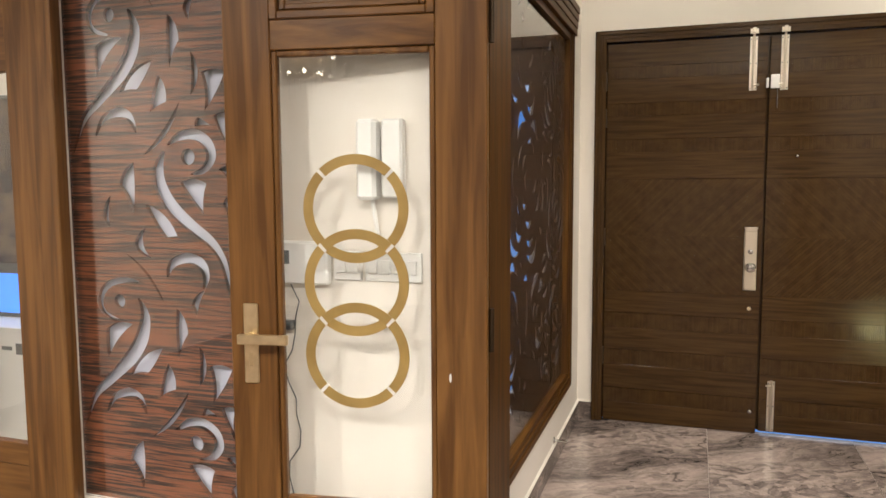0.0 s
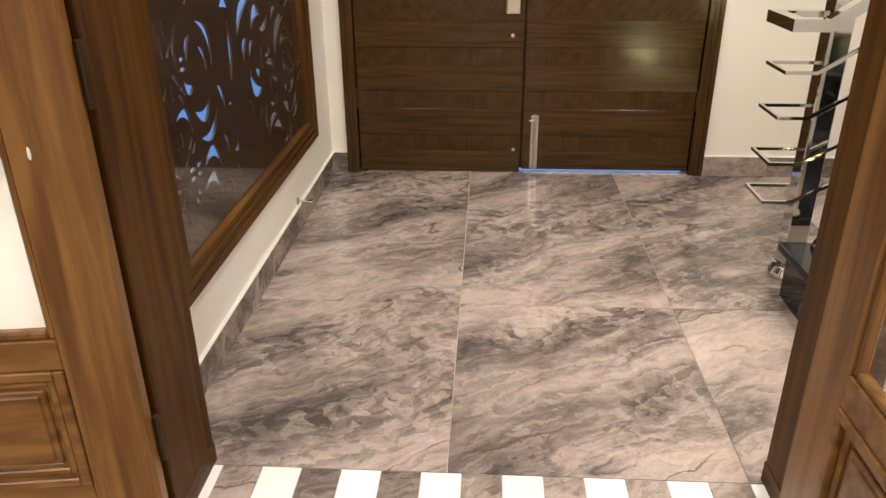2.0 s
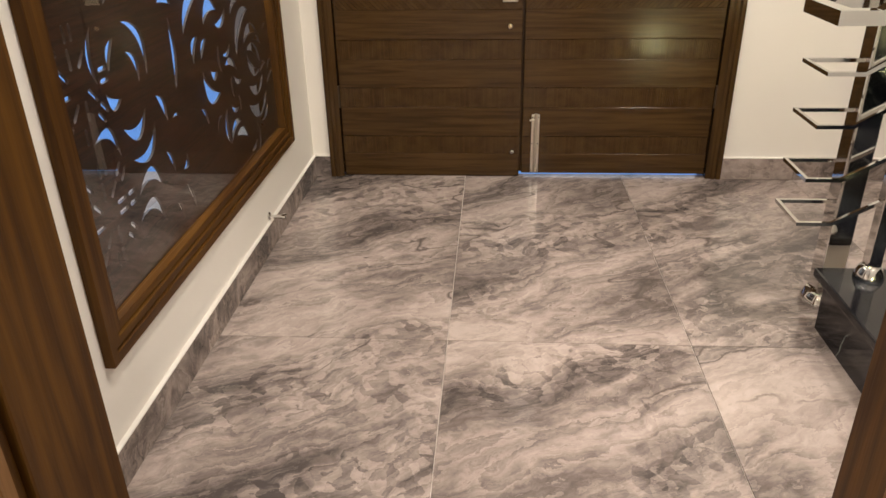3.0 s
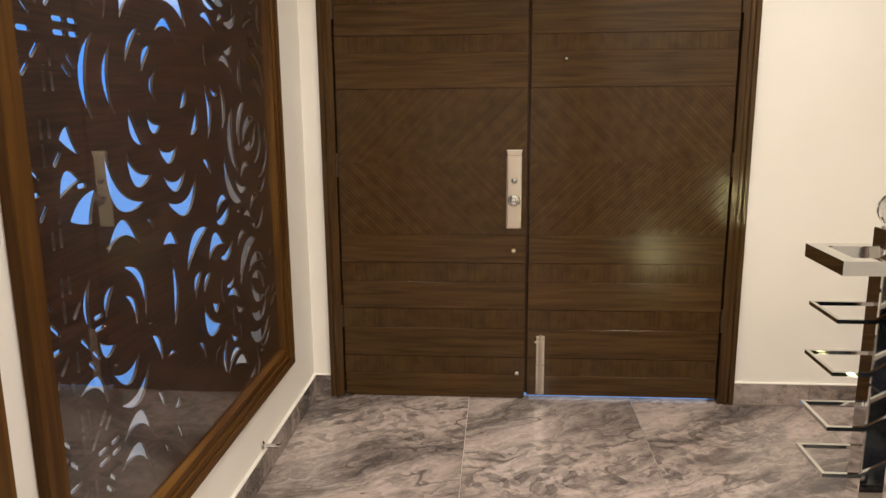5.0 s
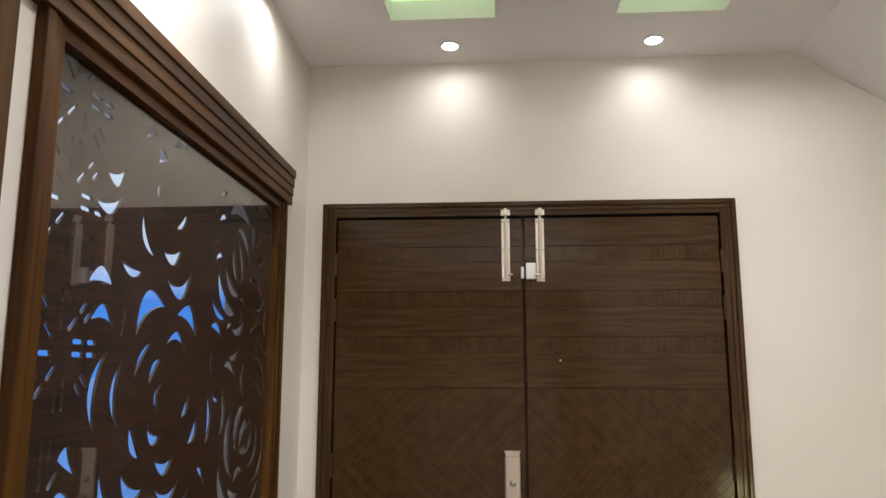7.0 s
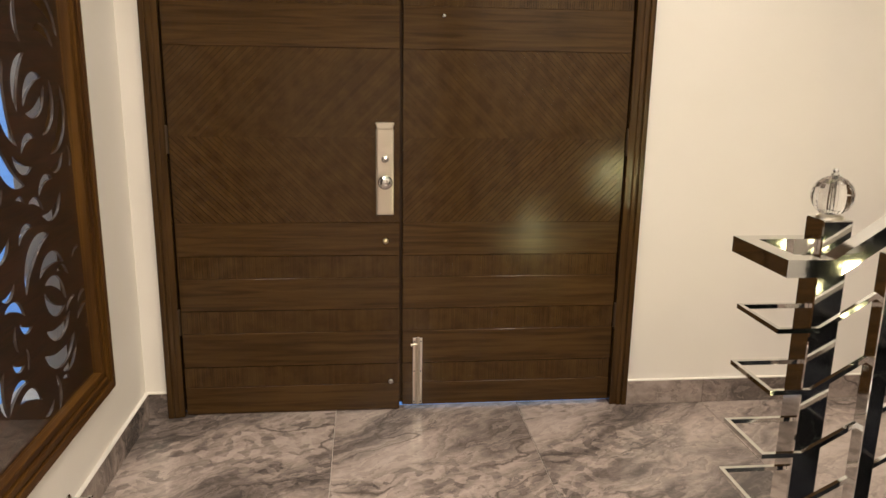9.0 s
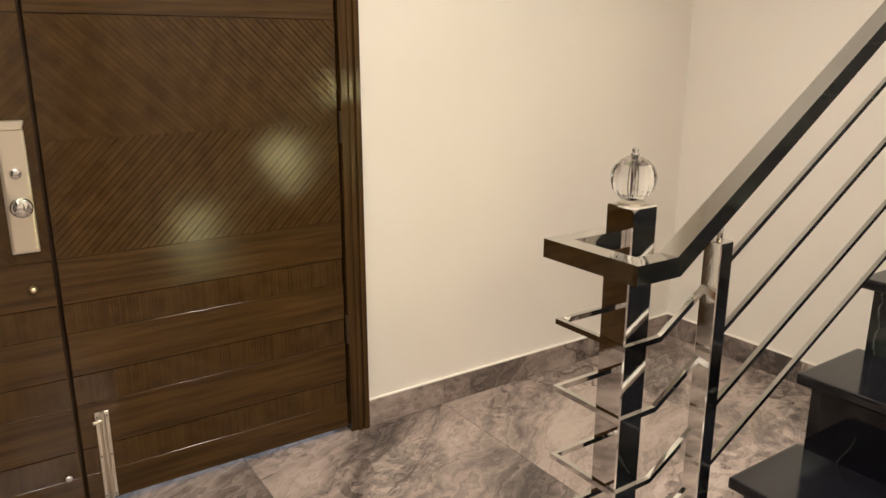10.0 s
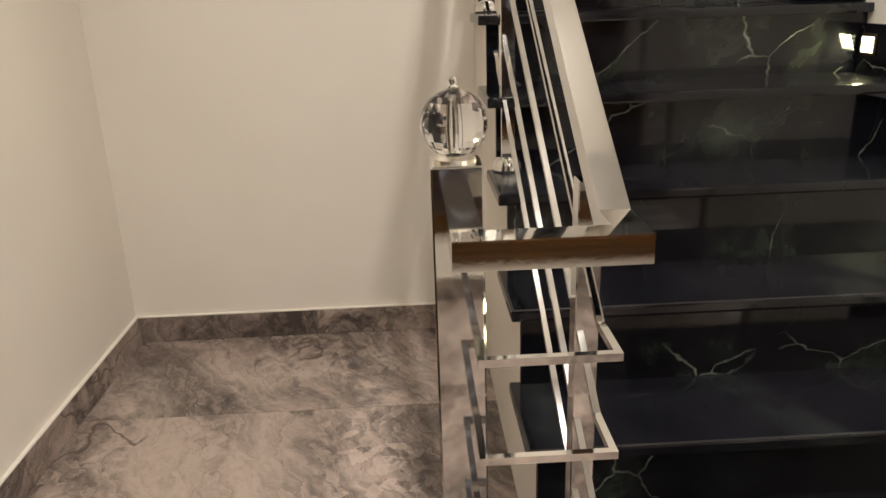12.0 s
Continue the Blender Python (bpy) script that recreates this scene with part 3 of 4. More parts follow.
def tower_bolt(x, z0, z1, knob_z, side, keeper):
    """A flat backing plate with a sliding bar in the middle; keeper is the height of its socket on the frame, if it has one."""
    t = thing("tower_bolt", (x, FACE, z0), "satin steel tower bolt screwed to the door", "bolt", "tower bolts")
    part("plate", box(x - 0.020, x + 0.020, FACE - 0.003, FACE, z0, z1, 0.001), SATIN, t)
    part("guide", box(x - 0.0095, x + 0.0095, FACE - 0.010, FACE - 0.0032, z0 + 0.018, z1 - 0.004, 0.002), SATIN, t)
    part("bolt_bar", rod((x, FACE - 0.013, z0 + 0.004), (x, FACE - 0.013, (keeper or z1) + 0.006), 0.0065, 14), SATIN, t)
    for k in (0.035, 0.5, 0.95):
        z = z0 + (z1 - z0) * k
        for s in (-1, 1):
            part("screw", lathe([(0.0034, 0.003), (0.0030, 0.0046)], (x + s * 0.0145, FACE, z), 10, "Y"), GREY, t)
    if keeper:
        y = NORTH - 0.018
        part("keeper_plate", box(x - 0.022, x + 0.022, y - 0.003, y, keeper - 0.022, keeper + 0.006, 0.001), SATIN, t)
        part("keeper_loop", box(x - 0.010, x + 0.010, y - 0.014, y - 0.0032, keeper - 0.020, keeper + 0.012, 0.003), SATIN, t)
    part("knob", rod((x, FACE - 0.013, knob_z), (x + side * 0.030, FACE - 0.022, knob_z), 0.0055, 12), SATIN, t)


tower_bolt(0.197, 2.033, 2.338, 2.062, 1, 2.372)
tower_bolt(0.362, 2.030, 2.338, 2.062, -1, 2.372)
tower_bolt(0.352, 0.026, 0.330, 0.305, -1, 0)
sens = fitting("alarm_sensor", "white plastic door contact with a hanging wire", (0.318, FACE, 2.04), "sensor")
part("magnet", box(0.268, 0.282, FACE - 0.012, FACE, 2.045, 2.10, 0.002), WHITE, sens)
part("housing", box(0.292, 0.338, FACE - 0.020, FACE, 2.040, 2.118, 0.003), WHITE, sens)
part("wire", rod((0.330, FACE - 0.003, 1.93), (0.328, FACE - 0.003, 2.042), 0.0015, 6), GREY, sens)
for _nm, _lb, _x, _z, _r, _m in (("keyhole_cover", "small round brass keyhole cover on the door", 0.216, 0.758, 0.011, BRASS), ("pull_knob", "small chrome pull knob low on the door", 0.237, 0.136, 0.013, CHROME), ("peephole", "tiny chrome peephole in the door", 0.445, 1.654, 0.009, CHROME)):
    solid(_nm, lathe([(_r, 0.0), (_r, 0.008), (_r * 0.7, 0.016), (_r * 0.3, 0.018)], (_x, FACE, _z), 20, "Y"), _m, _lb, "door hardware", smooth=True)
for _x in (-0.633, 1.215):
    for _z in (0.42, 1.17, 1.90, 2.12):
        solid("hinge", rod((_x, NORTH - 0.004, _z - 0.055), (_x, NORTH - 0.004, _z + 0.055), 0.007, 12), BRONZE, "dark steel barrel hinge on the door frame", "hinge", "entrance door hinges")

# ---- carved screen window ----
win = thing("window_1", (WEST, 3.45, 0.31), "stained timber window with glass over a carved dark screen", "window", kind="structure")
Y0, Y1, Z0, Z1 = 2.545, 4.335, 0.325, 2.335


def upright(y, s):
    bm = bmesh.new()
    for k, (a, b, d) in enumerate(((0.0, 0.030, 0.026), (0.0335, 0.058, 0.021), (0.0605, 0.085, 0.014))):
        p, q = sorted((y + s * a, y + s * b))
        box(WEST - 0.02, WEST + d, p, q, Z0 + a, Z1, 0.002, bm)
    p, q = sorted((y + s * 0.002, y + s * 0.084))
    box(WEST - 0.10, WEST + 0.010, p, q, Z0 + 0.04, Z1 - 0.002, 0, bm)
    return bm


part("window_frame", upright(Y0, 1), FRAME_V, win)
part("window_frame", upright(Y1, -1), FRAME_V, win)
bm = bmesh.new()
for a, b, d in ((0.0, 0.030, 0.0255), (0.0335, 0.058, 0.0205), (0.0605, 0.085, 0.0135)):
    box(WEST - 0.02, WEST + d, Y0 + a + 0.0005, Y1 - a - 0.0005, Z0 + a, Z0 + b, 0.002, bm)
box(WEST - 0.10, WEST + 0.0095, Y0 + 0.003, Y1 - 0.003, Z0 + 0.002, Z0 + 0.084, 0, bm)
part("window_sill", bm, FRAME_Y, win)
bm = bmesh.new()
box(WEST - 0.10, WEST + 0.012, Y0 + 0.05, Y1 - 0.05, Z1 - 0.035, Z1, 0, bm)
for k, d in enumerate((0.032, 0.036, 0.040, 0.045)):
    z = Z1 + 0.0005 + k * 0.0405
    box(WEST - 0.01, WEST + d, Y0 - 0.055, Y1 + 0.045, z, z + 0.038, 0.002, bm)
box(WEST - 0.01, WEST + 0.028, Y0 - 0.05, Y1 + 0.04, Z1 + 0.001, Z1 + 0.161, 0, bm)
part("head_moulding", bm, FRAME_Y, win)
pane = part("pane", box(WEST - 0.012, WEST - 0.006, Y0 + 0.06, Y1 - 0.06, Z0 + 0.06, Z1 - 0.03), GLASS, win)
pane.visible_shadow = False


def sickle(cx, cz, r, mid, chord, fat=0.70, bow=132):
    """A sickle whose outer middle lies r from (cx, cz) at the angle mid, its horns bent inward."""
    own = chord / (2 * math.sin(radians(bow / 2)))
    deep = own * (1 - math.cos(radians(bow / 2)))
    a = radians(mid)
    return crescent(cx + (r - own) * math.cos(a), cz + (r - own) * math.sin(a), own, mid, bow, deep * fat)


def rose(cx, cz, rings, turn):
    loops = []
    for k in range(rings):
        r, n = ((0.062, 2), (0.140, 4), (0.228, 5), (0.318, 7), (0.405, 8))[k]
        for i in range(n):
            loops.append(sickle(cx, cz, r, turn + 360 * i / n + 33 * k, min(0.235, 2 * math.pi * r / n * 0.82)))
    return loops


def flake(cx, cz, r):
    loops = []
    for i in range(8):
        a = radians(45 * i)
        for s in (-1, 1):
            for f, ln in ((0.5, 0.36), (0.93, 0.30)):
                px, pz = cx + r * f * math.cos(a) - s * 0.0145 * math.sin(a), cz + r * f * math.sin(a) + s * 0.0145 * math.cos(a)
                loops.append(slot(px, pz, r * ln, 0.0115, 45 * i))
    return loops


def fits(loop, others, gap):
    """Whether a cut keeps clear of all the others by the gap."""
    def dense(pts):
        return pts + [((a[0] + b[0]) / 2, (a[1] + b[1]) / 2) for a, b in zip(pts, pts[1:] + pts[:1])]

    def side(p, q, r):
        return (q[0] - p[0]) * (r[1] - p[1]) - (q[1] - p[1]) * (r[0] - p[0])

    def cross(p, q, r, s):
        return side(p, q, r) * side(p, q, s) < 0 and side(r, s, p) * side(r, s, q) < 0

    cx, cz = sum(p[0] for p in loop) / len(loop), sum(p[1] for p in loop) / len(loop)
    reach = max(math.hypot(p[0] - cx, p[1] - cz) for p in loop)
    for o in others:
        ox, oz = sum(p[0] for p in o) / len(o), sum(p[1] for p in o) / len(o)
        far = max(math.hypot(p[0] - ox, p[1] - oz) for p in o)
        if math.hypot(cx - ox, cz - oz) > reach + far + gap:
            continue
        if any(math.hypot(p[0] - q[0], p[1] - q[1]) < gap for p in dense(loop) for q in dense(o)):
            return False
        if any(cross(p, q, u, v) for p, q in zip(loop, loop[1:] + loop[:1]) for u, v in zip(o, o[1:] + o[:1])):
            return False
    return True


def bowed(a, b, bow, n):
    """Points from a towards b along an arc whose height is bow times the chord; b itself is left out."""
    dx, dz = b[0] - a[0], b[1] - a[1]
    return [(a[0] + dx * i / n - dz * bow * 4 * (i / n) * (1 - i / n), a[1] + dz * i / n + dx * bow * 4 * (i / n) * (1 - i / n)) for i in range(n)]


def horn(ax, az, bx, bz, outer, inner):
    """A sickle-shaped cut between two tips, with the bow of its outer and inner edge."""
    inner = math.copysign(min(abs(outer) - 0.16, inner * math.copysign(1, outer) + 0.08), outer)
    return bowed((ax, az), (bx, bz), outer, 9) + bowed((bx, bz), (ax, az), -inner, 9)


def thorn(ax, az, bx, bz, cx, cz):
    """A thorn-shaped cut: three tips joined by bowed edges."""
    turn = 1 if (bx - ax) * (cz - az) - (bz - az) * (cx - ax) > 0 else -1
    a, b, c = (ax, az), (bx, bz), (cx, cz)
    return bowed(a, b, -0.13 * turn, 6) + bowed(b, c, 0.07 * turn, 6) + bowed(c, a, -0.04 * turn, 6)


def ribbon(points, widths):
    """A curling stroke through the points, with a width at each of them."""
    mid, wide = [], []
    for i in range(len(points) - 1):
        p0, p1, p2, p3 = (Vector(points[max(0, min(len(points) - 1, i + d))]) for d in (-1, 0, 1, 2))
        for k in range(4):
            t = k / 4
            mid.append(0.5 * (2 * p1 + (p2 - p0) * t + (2 * p0 - 5 * p1 + 4 * p2 - p3) * t * t + (3 * p1 - p0 - 3 * p2 + p3) * t ** 3))
            wide.append(widths[i] + (widths[i + 1] - widths[i]) * t)
    mid.append(Vector(points[-1]))
    wide.append(widths[-1])
    one, two = [], []
    for i, p in enumerate(mid):
        d = (mid[min(i + 1, len(mid) - 1)] - mid[max(i - 1, 0)]).normalized()
        n = Vector((-d.y, d.x)) * wide[i] / 2
        one.append(tuple(p + n))
        two.append(tuple(p - n))
    return one + two[::-1]


wanted = []
wanted += [
    horn(2.964, 1.649, 2.929, 1.441, -0.29, -0.17), horn(3.043, 1.629, 3.036, 1.451, -0.29, -0.14),
    horn(3.197, 1.678, 3.106, 1.581, -0.18, 0.11), horn(3.288, 1.675, 3.428, 1.647, 0.39, 0.14),
    horn(3.260, 1.633, 3.194, 1.562, -0.28, 0.10), horn(3.278, 1.570, 3.271, 1.476, -0.49, -0.16),
    horn(3.200, 1.458, 3.288, 1.418, -0.44, -0.06), horn(3.105, 1.468, 3.170, 1.369, -0.32, 0.06),
    horn(3.255, 1.357, 3.382, 1.361, -0.41, -0.08), horn(3.070, 1.361, 3.207, 1.289, -0.43, -0.09),
    horn(2.969, 1.386, 3.154, 1.219, -0.40, -0.12), horn(3.268, 1.276, 3.429, 1.290, -0.38, -0.12),
    horn(3.283, 1.199, 3.506, 1.265, -0.39, -0.11), horn(3.562, 1.296, 3.619, 1.244, 0.32, -0.10),
    horn(3.612, 1.539, 3.617, 1.363, 0.27, -0.01), horn(3.539, 1.465, 3.480, 1.380, 0.33, -0.09),
]
wanted += [
    horn(3.463, 1.533, 3.417, 1.463, 0.32, -0.09), horn(2.765, 1.280, 2.851, 1.312, 0.46, -0.06),
    horn(2.934, 1.120, 3.101, 1.112, 0.45, 0.13), horn(3.151, 1.171, 3.184, 1.131, 0.30, -0.15),
    horn(3.381, 0.968, 3.563, 1.077, 0.27, -0.03), horn(3.552, 0.966, 3.701, 0.993, 0.46, 0.06),
    horn(3.005, 1.070, 3.096, 0.913, 0.35, 0.10), horn(2.899, 0.966, 2.951, 1.040, 0.32, -0.12),
    horn(3.000, 0.995, 3.043, 0.906, 0.36, 0.04), horn(2.850, 1.084, 2.834, 0.948, -0.26, -0.09),
    horn(2.859, 0.920, 2.934, 0.891, -0.46, -0.00), horn(2.908, 0.816, 3.049, 0.836, -0.43, -0.09),
    horn(2.930, 0.724, 3.091, 0.786, -0.35, -0.08), horn(2.920, 0.627, 3.079, 0.578, 0.46, 0.16),
    horn(2.895, 0.557, 3.048, 0.492, 0.44, 0.16), horn(3.123, 0.848, 3.170, 0.763, 0.31, -0.09),
]
wanted += [
    horn(3.126, 0.681, 3.162, 0.605, 0.26, -0.10), horn(3.221, 0.593, 3.260, 0.634, -0.56, 0.20),
    horn(3.223, 0.542, 3.266, 0.448, 0.17, -0.08), horn(3.138, 0.515, 3.167, 0.450, 0.24, -0.10),
    horn(3.489, 0.833, 3.630, 0.728, -0.42, -0.04), horn(3.560, 0.823, 3.624, 0.809, -0.58, -0.06),
    horn(3.431, 0.868, 3.492, 0.946, 0.41, -0.01), horn(3.496, 0.869, 3.564, 0.925, 0.31, -0.10),
    horn(3.173, 1.037, 3.151, 0.811, 0.27, 0.13), horn(3.286, 1.037, 3.266, 0.831, 0.17, 0.02),
    horn(3.235, 1.083, 3.330, 1.065, 0.40, -0.04), horn(3.202, 0.755, 3.265, 0.743, 0.29, -0.24),
    horn(3.431, 0.722, 3.470, 0.658, 0.30, -0.15), horn(3.544, 0.603, 3.615, 0.651, 0.32, -0.29),
    horn(2.756, 0.821, 2.869, 0.756, 0.45, 0.16), horn(2.897, 2.088, 2.995, 2.118, -0.46, -0.06),
]
wanted += [
    horn(2.856, 2.007, 2.983, 2.040, -0.33, -0.04), horn(3.107, 2.048, 3.195, 1.912, -0.33, -0.04),
    horn(3.231, 1.942, 3.364, 1.973, -0.37, -0.05), horn(2.998, 1.878, 3.120, 1.863, -0.23, 0.12),
    horn(2.853, 1.807, 2.977, 1.806, 0.36, -0.03), horn(2.874, 1.717, 2.980, 1.705, 0.46, 0.05),
    horn(3.007, 1.833, 3.018, 1.679, 0.19, -0.17), horn(3.100, 1.690, 3.280, 1.781, 0.44, 0.06),
    horn(3.268, 1.863, 3.441, 1.914, -0.43, -0.13), horn(3.352, 1.765, 3.502, 1.702, 0.43, 0.03),
    horn(3.609, 1.857, 3.757, 1.783, -0.22, 0.02), horn(3.316, 2.021, 3.394, 2.091, -0.23, 0.08),
    horn(3.223, 2.075, 3.214, 2.140, 0.72, 0.28), horn(3.597, 2.090, 3.650, 2.161, 0.24, -0.19),
    horn(3.606, 1.991, 3.666, 2.050, 0.22, -0.21), horn(3.171, 2.181, 3.230, 2.207, 0.64, -0.06),
]
wanted += [
    horn(3.088, 2.228, 3.159, 2.261, 0.41, -0.10), horn(3.259, 2.255, 3.355, 2.274, 0.30, -0.12),
]
wanted += [thorn(2.785, 1.406, 2.826, 1.436, 2.866, 1.364), thorn(2.793, 1.224, 2.919, 1.282, 2.879, 1.205)]
for _c in ((2.767, 1.649), (2.737, 1.312), (2.748, 0.967), (2.755, 1.985), (2.765, 0.640), (2.765, 2.235)):
    wanted += flake(_c[0], _c[1], 0.13)
for _c in ((3.86, 2.00, 3, 20), (4.02, 1.36, 4, 120), (4.02, 0.76, 3, 60)):
    wanted += rose(*_c)
_rng = random.Random(9)
for _k in range(260):
    r = 0.085 - 0.055 * _k / 260
    wanted.append(crescent(_rng.uniform(3.66, 4.24), _rng.uniform(0.46, 2.27), r, _rng.choice((70, 110, 250, 290, 0, 180)), _rng.uniform(115, 135), r * 0.40))
holes = []
for _l in wanted:
    if min(p[0] for p in _l) > 2.60 and max(p[0] for p in _l) < 4.27 and min(p[1] for p in _l) > 0.40 and max(p[1] for p in _l) < 2.31 and fits(_l, holes, 0.0045):
        holes.append(_l)
TO_YZ = Matrix(((0, 0, 1, WEST - 0.026), (1, 0, 0, 0), (0, 1, 0, 0), (0, 0, 0, 1)))
west_board = part("carved_screen", cutout([(Y0 + 0.03, Z0 + 0.03), (Y1 - 0.03, Z0 + 0.03), (Y1 - 0.03, Z1 - 0.01), (Y0 + 0.03, Z1 - 0.01)], holes, 0.008, TO_YZ), JALI, win, "dark lacquered board carved with roses")

# Hole walls get the tone that carries their sheen.
west_board.data.materials.append(SHEEN_EDGE)
for _f in west_board.data.polygons:
    if abs(_f.normal.x) < 0.5:
        _f.material_index = 1

stop = fitting("door_stop", "chrome wall-mounted door stop above the skirting", (WEST, 3.905, 0.127), "door stop")
part("rose_plate", lathe([(0.020, 0.0), (0.020, 0.004), (0.012, 0.008)], (WEST, 3.905, 0.132), 24, "X"), CHROME, stop, smooth=True)
part("stem", lathe([(0.0085, 0.004), (0.0085, 0.058), (0.013, 0.060), (0.013, 0.072), (0.010, 0.075)], (WEST, 3.905, 0.132), 20, "X"), CHROME, stop)

# ---- lounge door: frame and leaves ----
lf = thing("door_frame", (0.1, 2.13, 0), "brown stained timber frame between lounge and hall", "door frame", kind="structure")
for s, x in ((1, -0.64), (-1, 0.836)):
    a, b = sorted((x, x - s * 0.06))
    part("jamb", box(a, b, 2.035, SOUTH + 0.004, 0, 2.36, 0.003), FRAME_V, lf)
    a, b = sorted((x - s * 0.018, x - s * 0.06))
    part("jamb", box(a, b, 1.985, 2.0348, 0, 2.375, 0.003), FRAME_V, lf)
    part("plinth_strip", box(x - 0.002, x + 0.002, 2.04, SOUTH + 0.006, 0, 0.06), FRAME_Y, lf)
part("head", boxes([(-0.64, 0.845, 2.035, SOUTH + 0.004, 2.32, 2.40), (-0.658, 0.863, 1.985, 2.0348, 2.335, 2.40)], 0.003), FRAME_H, lf)


def placed(bm, m):
    bmesh.ops.transform(bm, matrix=m, verts=bm.verts)
    return bm


def glazed_leaf(m, label, handle, rings):
    """A leaf 0.735 wide: u from its hinges, its back at v = 0 and its front at v = -0.04, moved by m."""
    W, T = 0.735, 0.04
    leaf = thing("lounge_door", m.translation, label, "door", "lounge door leaves")

    def p(name, bm, material, label="", parent=None, smooth=False):
        return part(name, placed(bm, m), material, parent or leaf, label, smooth)

    def b(u0, u1, z0, z1, v0=-T, v1=0.0, bevel=0.0025):
        return box(u0, u1, v0, v1, z0, z1, bevel)

    p("stile", b(0.0, 0.138, 0.01, 2.325), TEAK_V)
    p("stile", b(0.597, W, 0.01, 2.325), TEAK_V)
    for z0, z1 in ((0.01, 0.235), (0.535, 0.605), (1.885, 1.965), (2.20, 2.325)):
        p("rail", b(0.1385, 0.5965, z0, z1, -T + 0.001, -0.001), TEAK_H)
    for z0, z1 in ((0.236, 0.534), (1.966, 2.199)):
        raised = bmesh.new()
        box(0.139, 0.596, -0.024, -0.014, z0, z1, 0, raised)
        for off, v in ((0.052, -0.030), (0.064, -0.034)):
            box(0.139 + off, 0.596 - off, v, -0.0242, z0 + off, z1 - off, 0.004, raised)
        p("raised_panel", raised, TEAK_H)
        for a in (0.0, 0.026):
            mould = bmesh.new()
            w, v = (0.022, -T - 0.005) if a == 0 else (0.016, -T + 0.007)
            for r in ((0.139 + a, 0.139 + a + w, z0 + a, z1 - a), (0.596 - a - w, 0.596 - a, z0 + a, z1 - a), (0.139 + a + w, 0.596 - a - w, z0 + a, z0 + a + w), (0.139 + a + w, 0.596 - a - w, z1 - a - w, z1 - a)):
                box(r[0], r[1], v, -0.014, r[2], r[3], 0.003, mould)
            p("moulding", mould, TEAK_H)
    bead = bmesh.new()
    for r in ((0.138, 0.155, 0.606, 1.884), (0.58, 0.597, 0.606, 1.884), (0.155, 0.58, 0.606, 0.623), (0.155, 0.58, 1.867, 1.884)):
        box(r[0], r[1], -T + 0.006, -0.008, r[2], r[3], 0.004, bead)
    p("glazing_bead", bead, TEAK_V)
    g = p("pane", box(0.148, 0.588, -0.023, -0.018, 0.615, 1.875), GLASS)
    g.visible_shadow = False
    if rings:
        for k in range(3):
            cz = 1.452 - 0.205 * k
            for i in range(4):
                a0 = 47 + 90 * i
                loop = []
                for t in range(17):
                    a = radians(a0 + 86 * t / 16)
                    loop.append((0.366 + 0.150 * math.cos(a), cz + 0.150 * math.sin(a)))
                for t in range(16, -1, -1):
                    a = radians(a0 + 86 * t / 16)
                    loop.append((0.366 + 0.122 * math.cos(a), cz + 0.122 * math.sin(a)))
                bm = cutout(loop, [], 0.0016, Matrix(((1, 0, 0, 0), (0, 0, 1, -0.0245 - 0.0018 * k), (0, 1, 0, 0), (0, 0, 0, 1))))
                p("etched_ring", bm, GOLD, parent=None)
            for i in range(4):
                a = radians(45 + 90 * i)
                t = bmesh.new()
                box(-0.014, 0.014, -0.0007, 0.0007, -0.0042, 0.0042, 0, t)
                bmesh.ops.transform(t, matrix=Matrix.Translation((0.366 + 0.136 * math.cos(a), -0.0245 - 0.0018 * k, cz + 0.136 * math.sin(a))) @ Matrix.Rotation(-a, 4, "Y"), verts=t.verts)
                p("ring_tick", t, WHITE)
    if handle:
        p("paint_chip", placed(lathe([(0.004, 0.0), (0.003, 0.0012)], (0, 0, 0), 10, "Y"), Matrix.Translation((0.100, -T - 0.0002, 0.992)) @ Matrix.Diagonal((0.9, 1, 3.2, 1))), WHITE, "chipped white spot")
        h = p("handle_plate", box(0.650, 0.694, -T - 0.008, -T, 0.955, 1.185, 0.003), BRASS, "brushed brass lever handle plate")
        lev = rod((0.672, -T - 0.006, 1.092), (0.672, -T - 0.05, 1.092), 0.010, 16)
        box(0.545, 0.692, -T - 0.058, -T - 0.042, 1.078, 1.106, 0.003, lev)
        p("lever", lev, BRASS)
        p("keyhole", boxes([(0.664, 0.680, -T - 0.0105, -T - 0.006, 1.005, 1.045)], 0.003), BRASS)
    for z in (0.32, 1.12, 1.95):
        p("hinge", rod((-0.008, 0.0, z - 0.06), (-0.008, 0.0, z + 0.06), 0.0075, 12), BRONZE)
    return leaf


_d = Vector((-0.9885, -0.151, 0)).normalized()
_left = Matrix(((_d.x, _d.y, 0, -0.628), (_d.y, -_d.x, 0, 1.982), (0, 0, 1, 0), (0, 0, 0, 1)))
glazed_leaf(_left, "brown timber lounge door with three gold rings on its glass, folded open", True, True)
_right = Matrix(((0, 1, 0, 0.797), (-1, 0, 0, 2.02), (0, 0, 1, 0), (0, 0, 0, 1)))
glazed_leaf(_right, "brown timber lounge door with clear glass, standing open", False, False)

# ---- stairs ----
END, STEPS = 3.355, 9


def step_at(n):
    """Front edge and top of a step; the lowest one is deeper than the rest."""
    return (1.205, 0.215) if n == 0 else (1.572 + 0.2565 * (n - 1), 0.390 + 0.2185 * (n - 1))


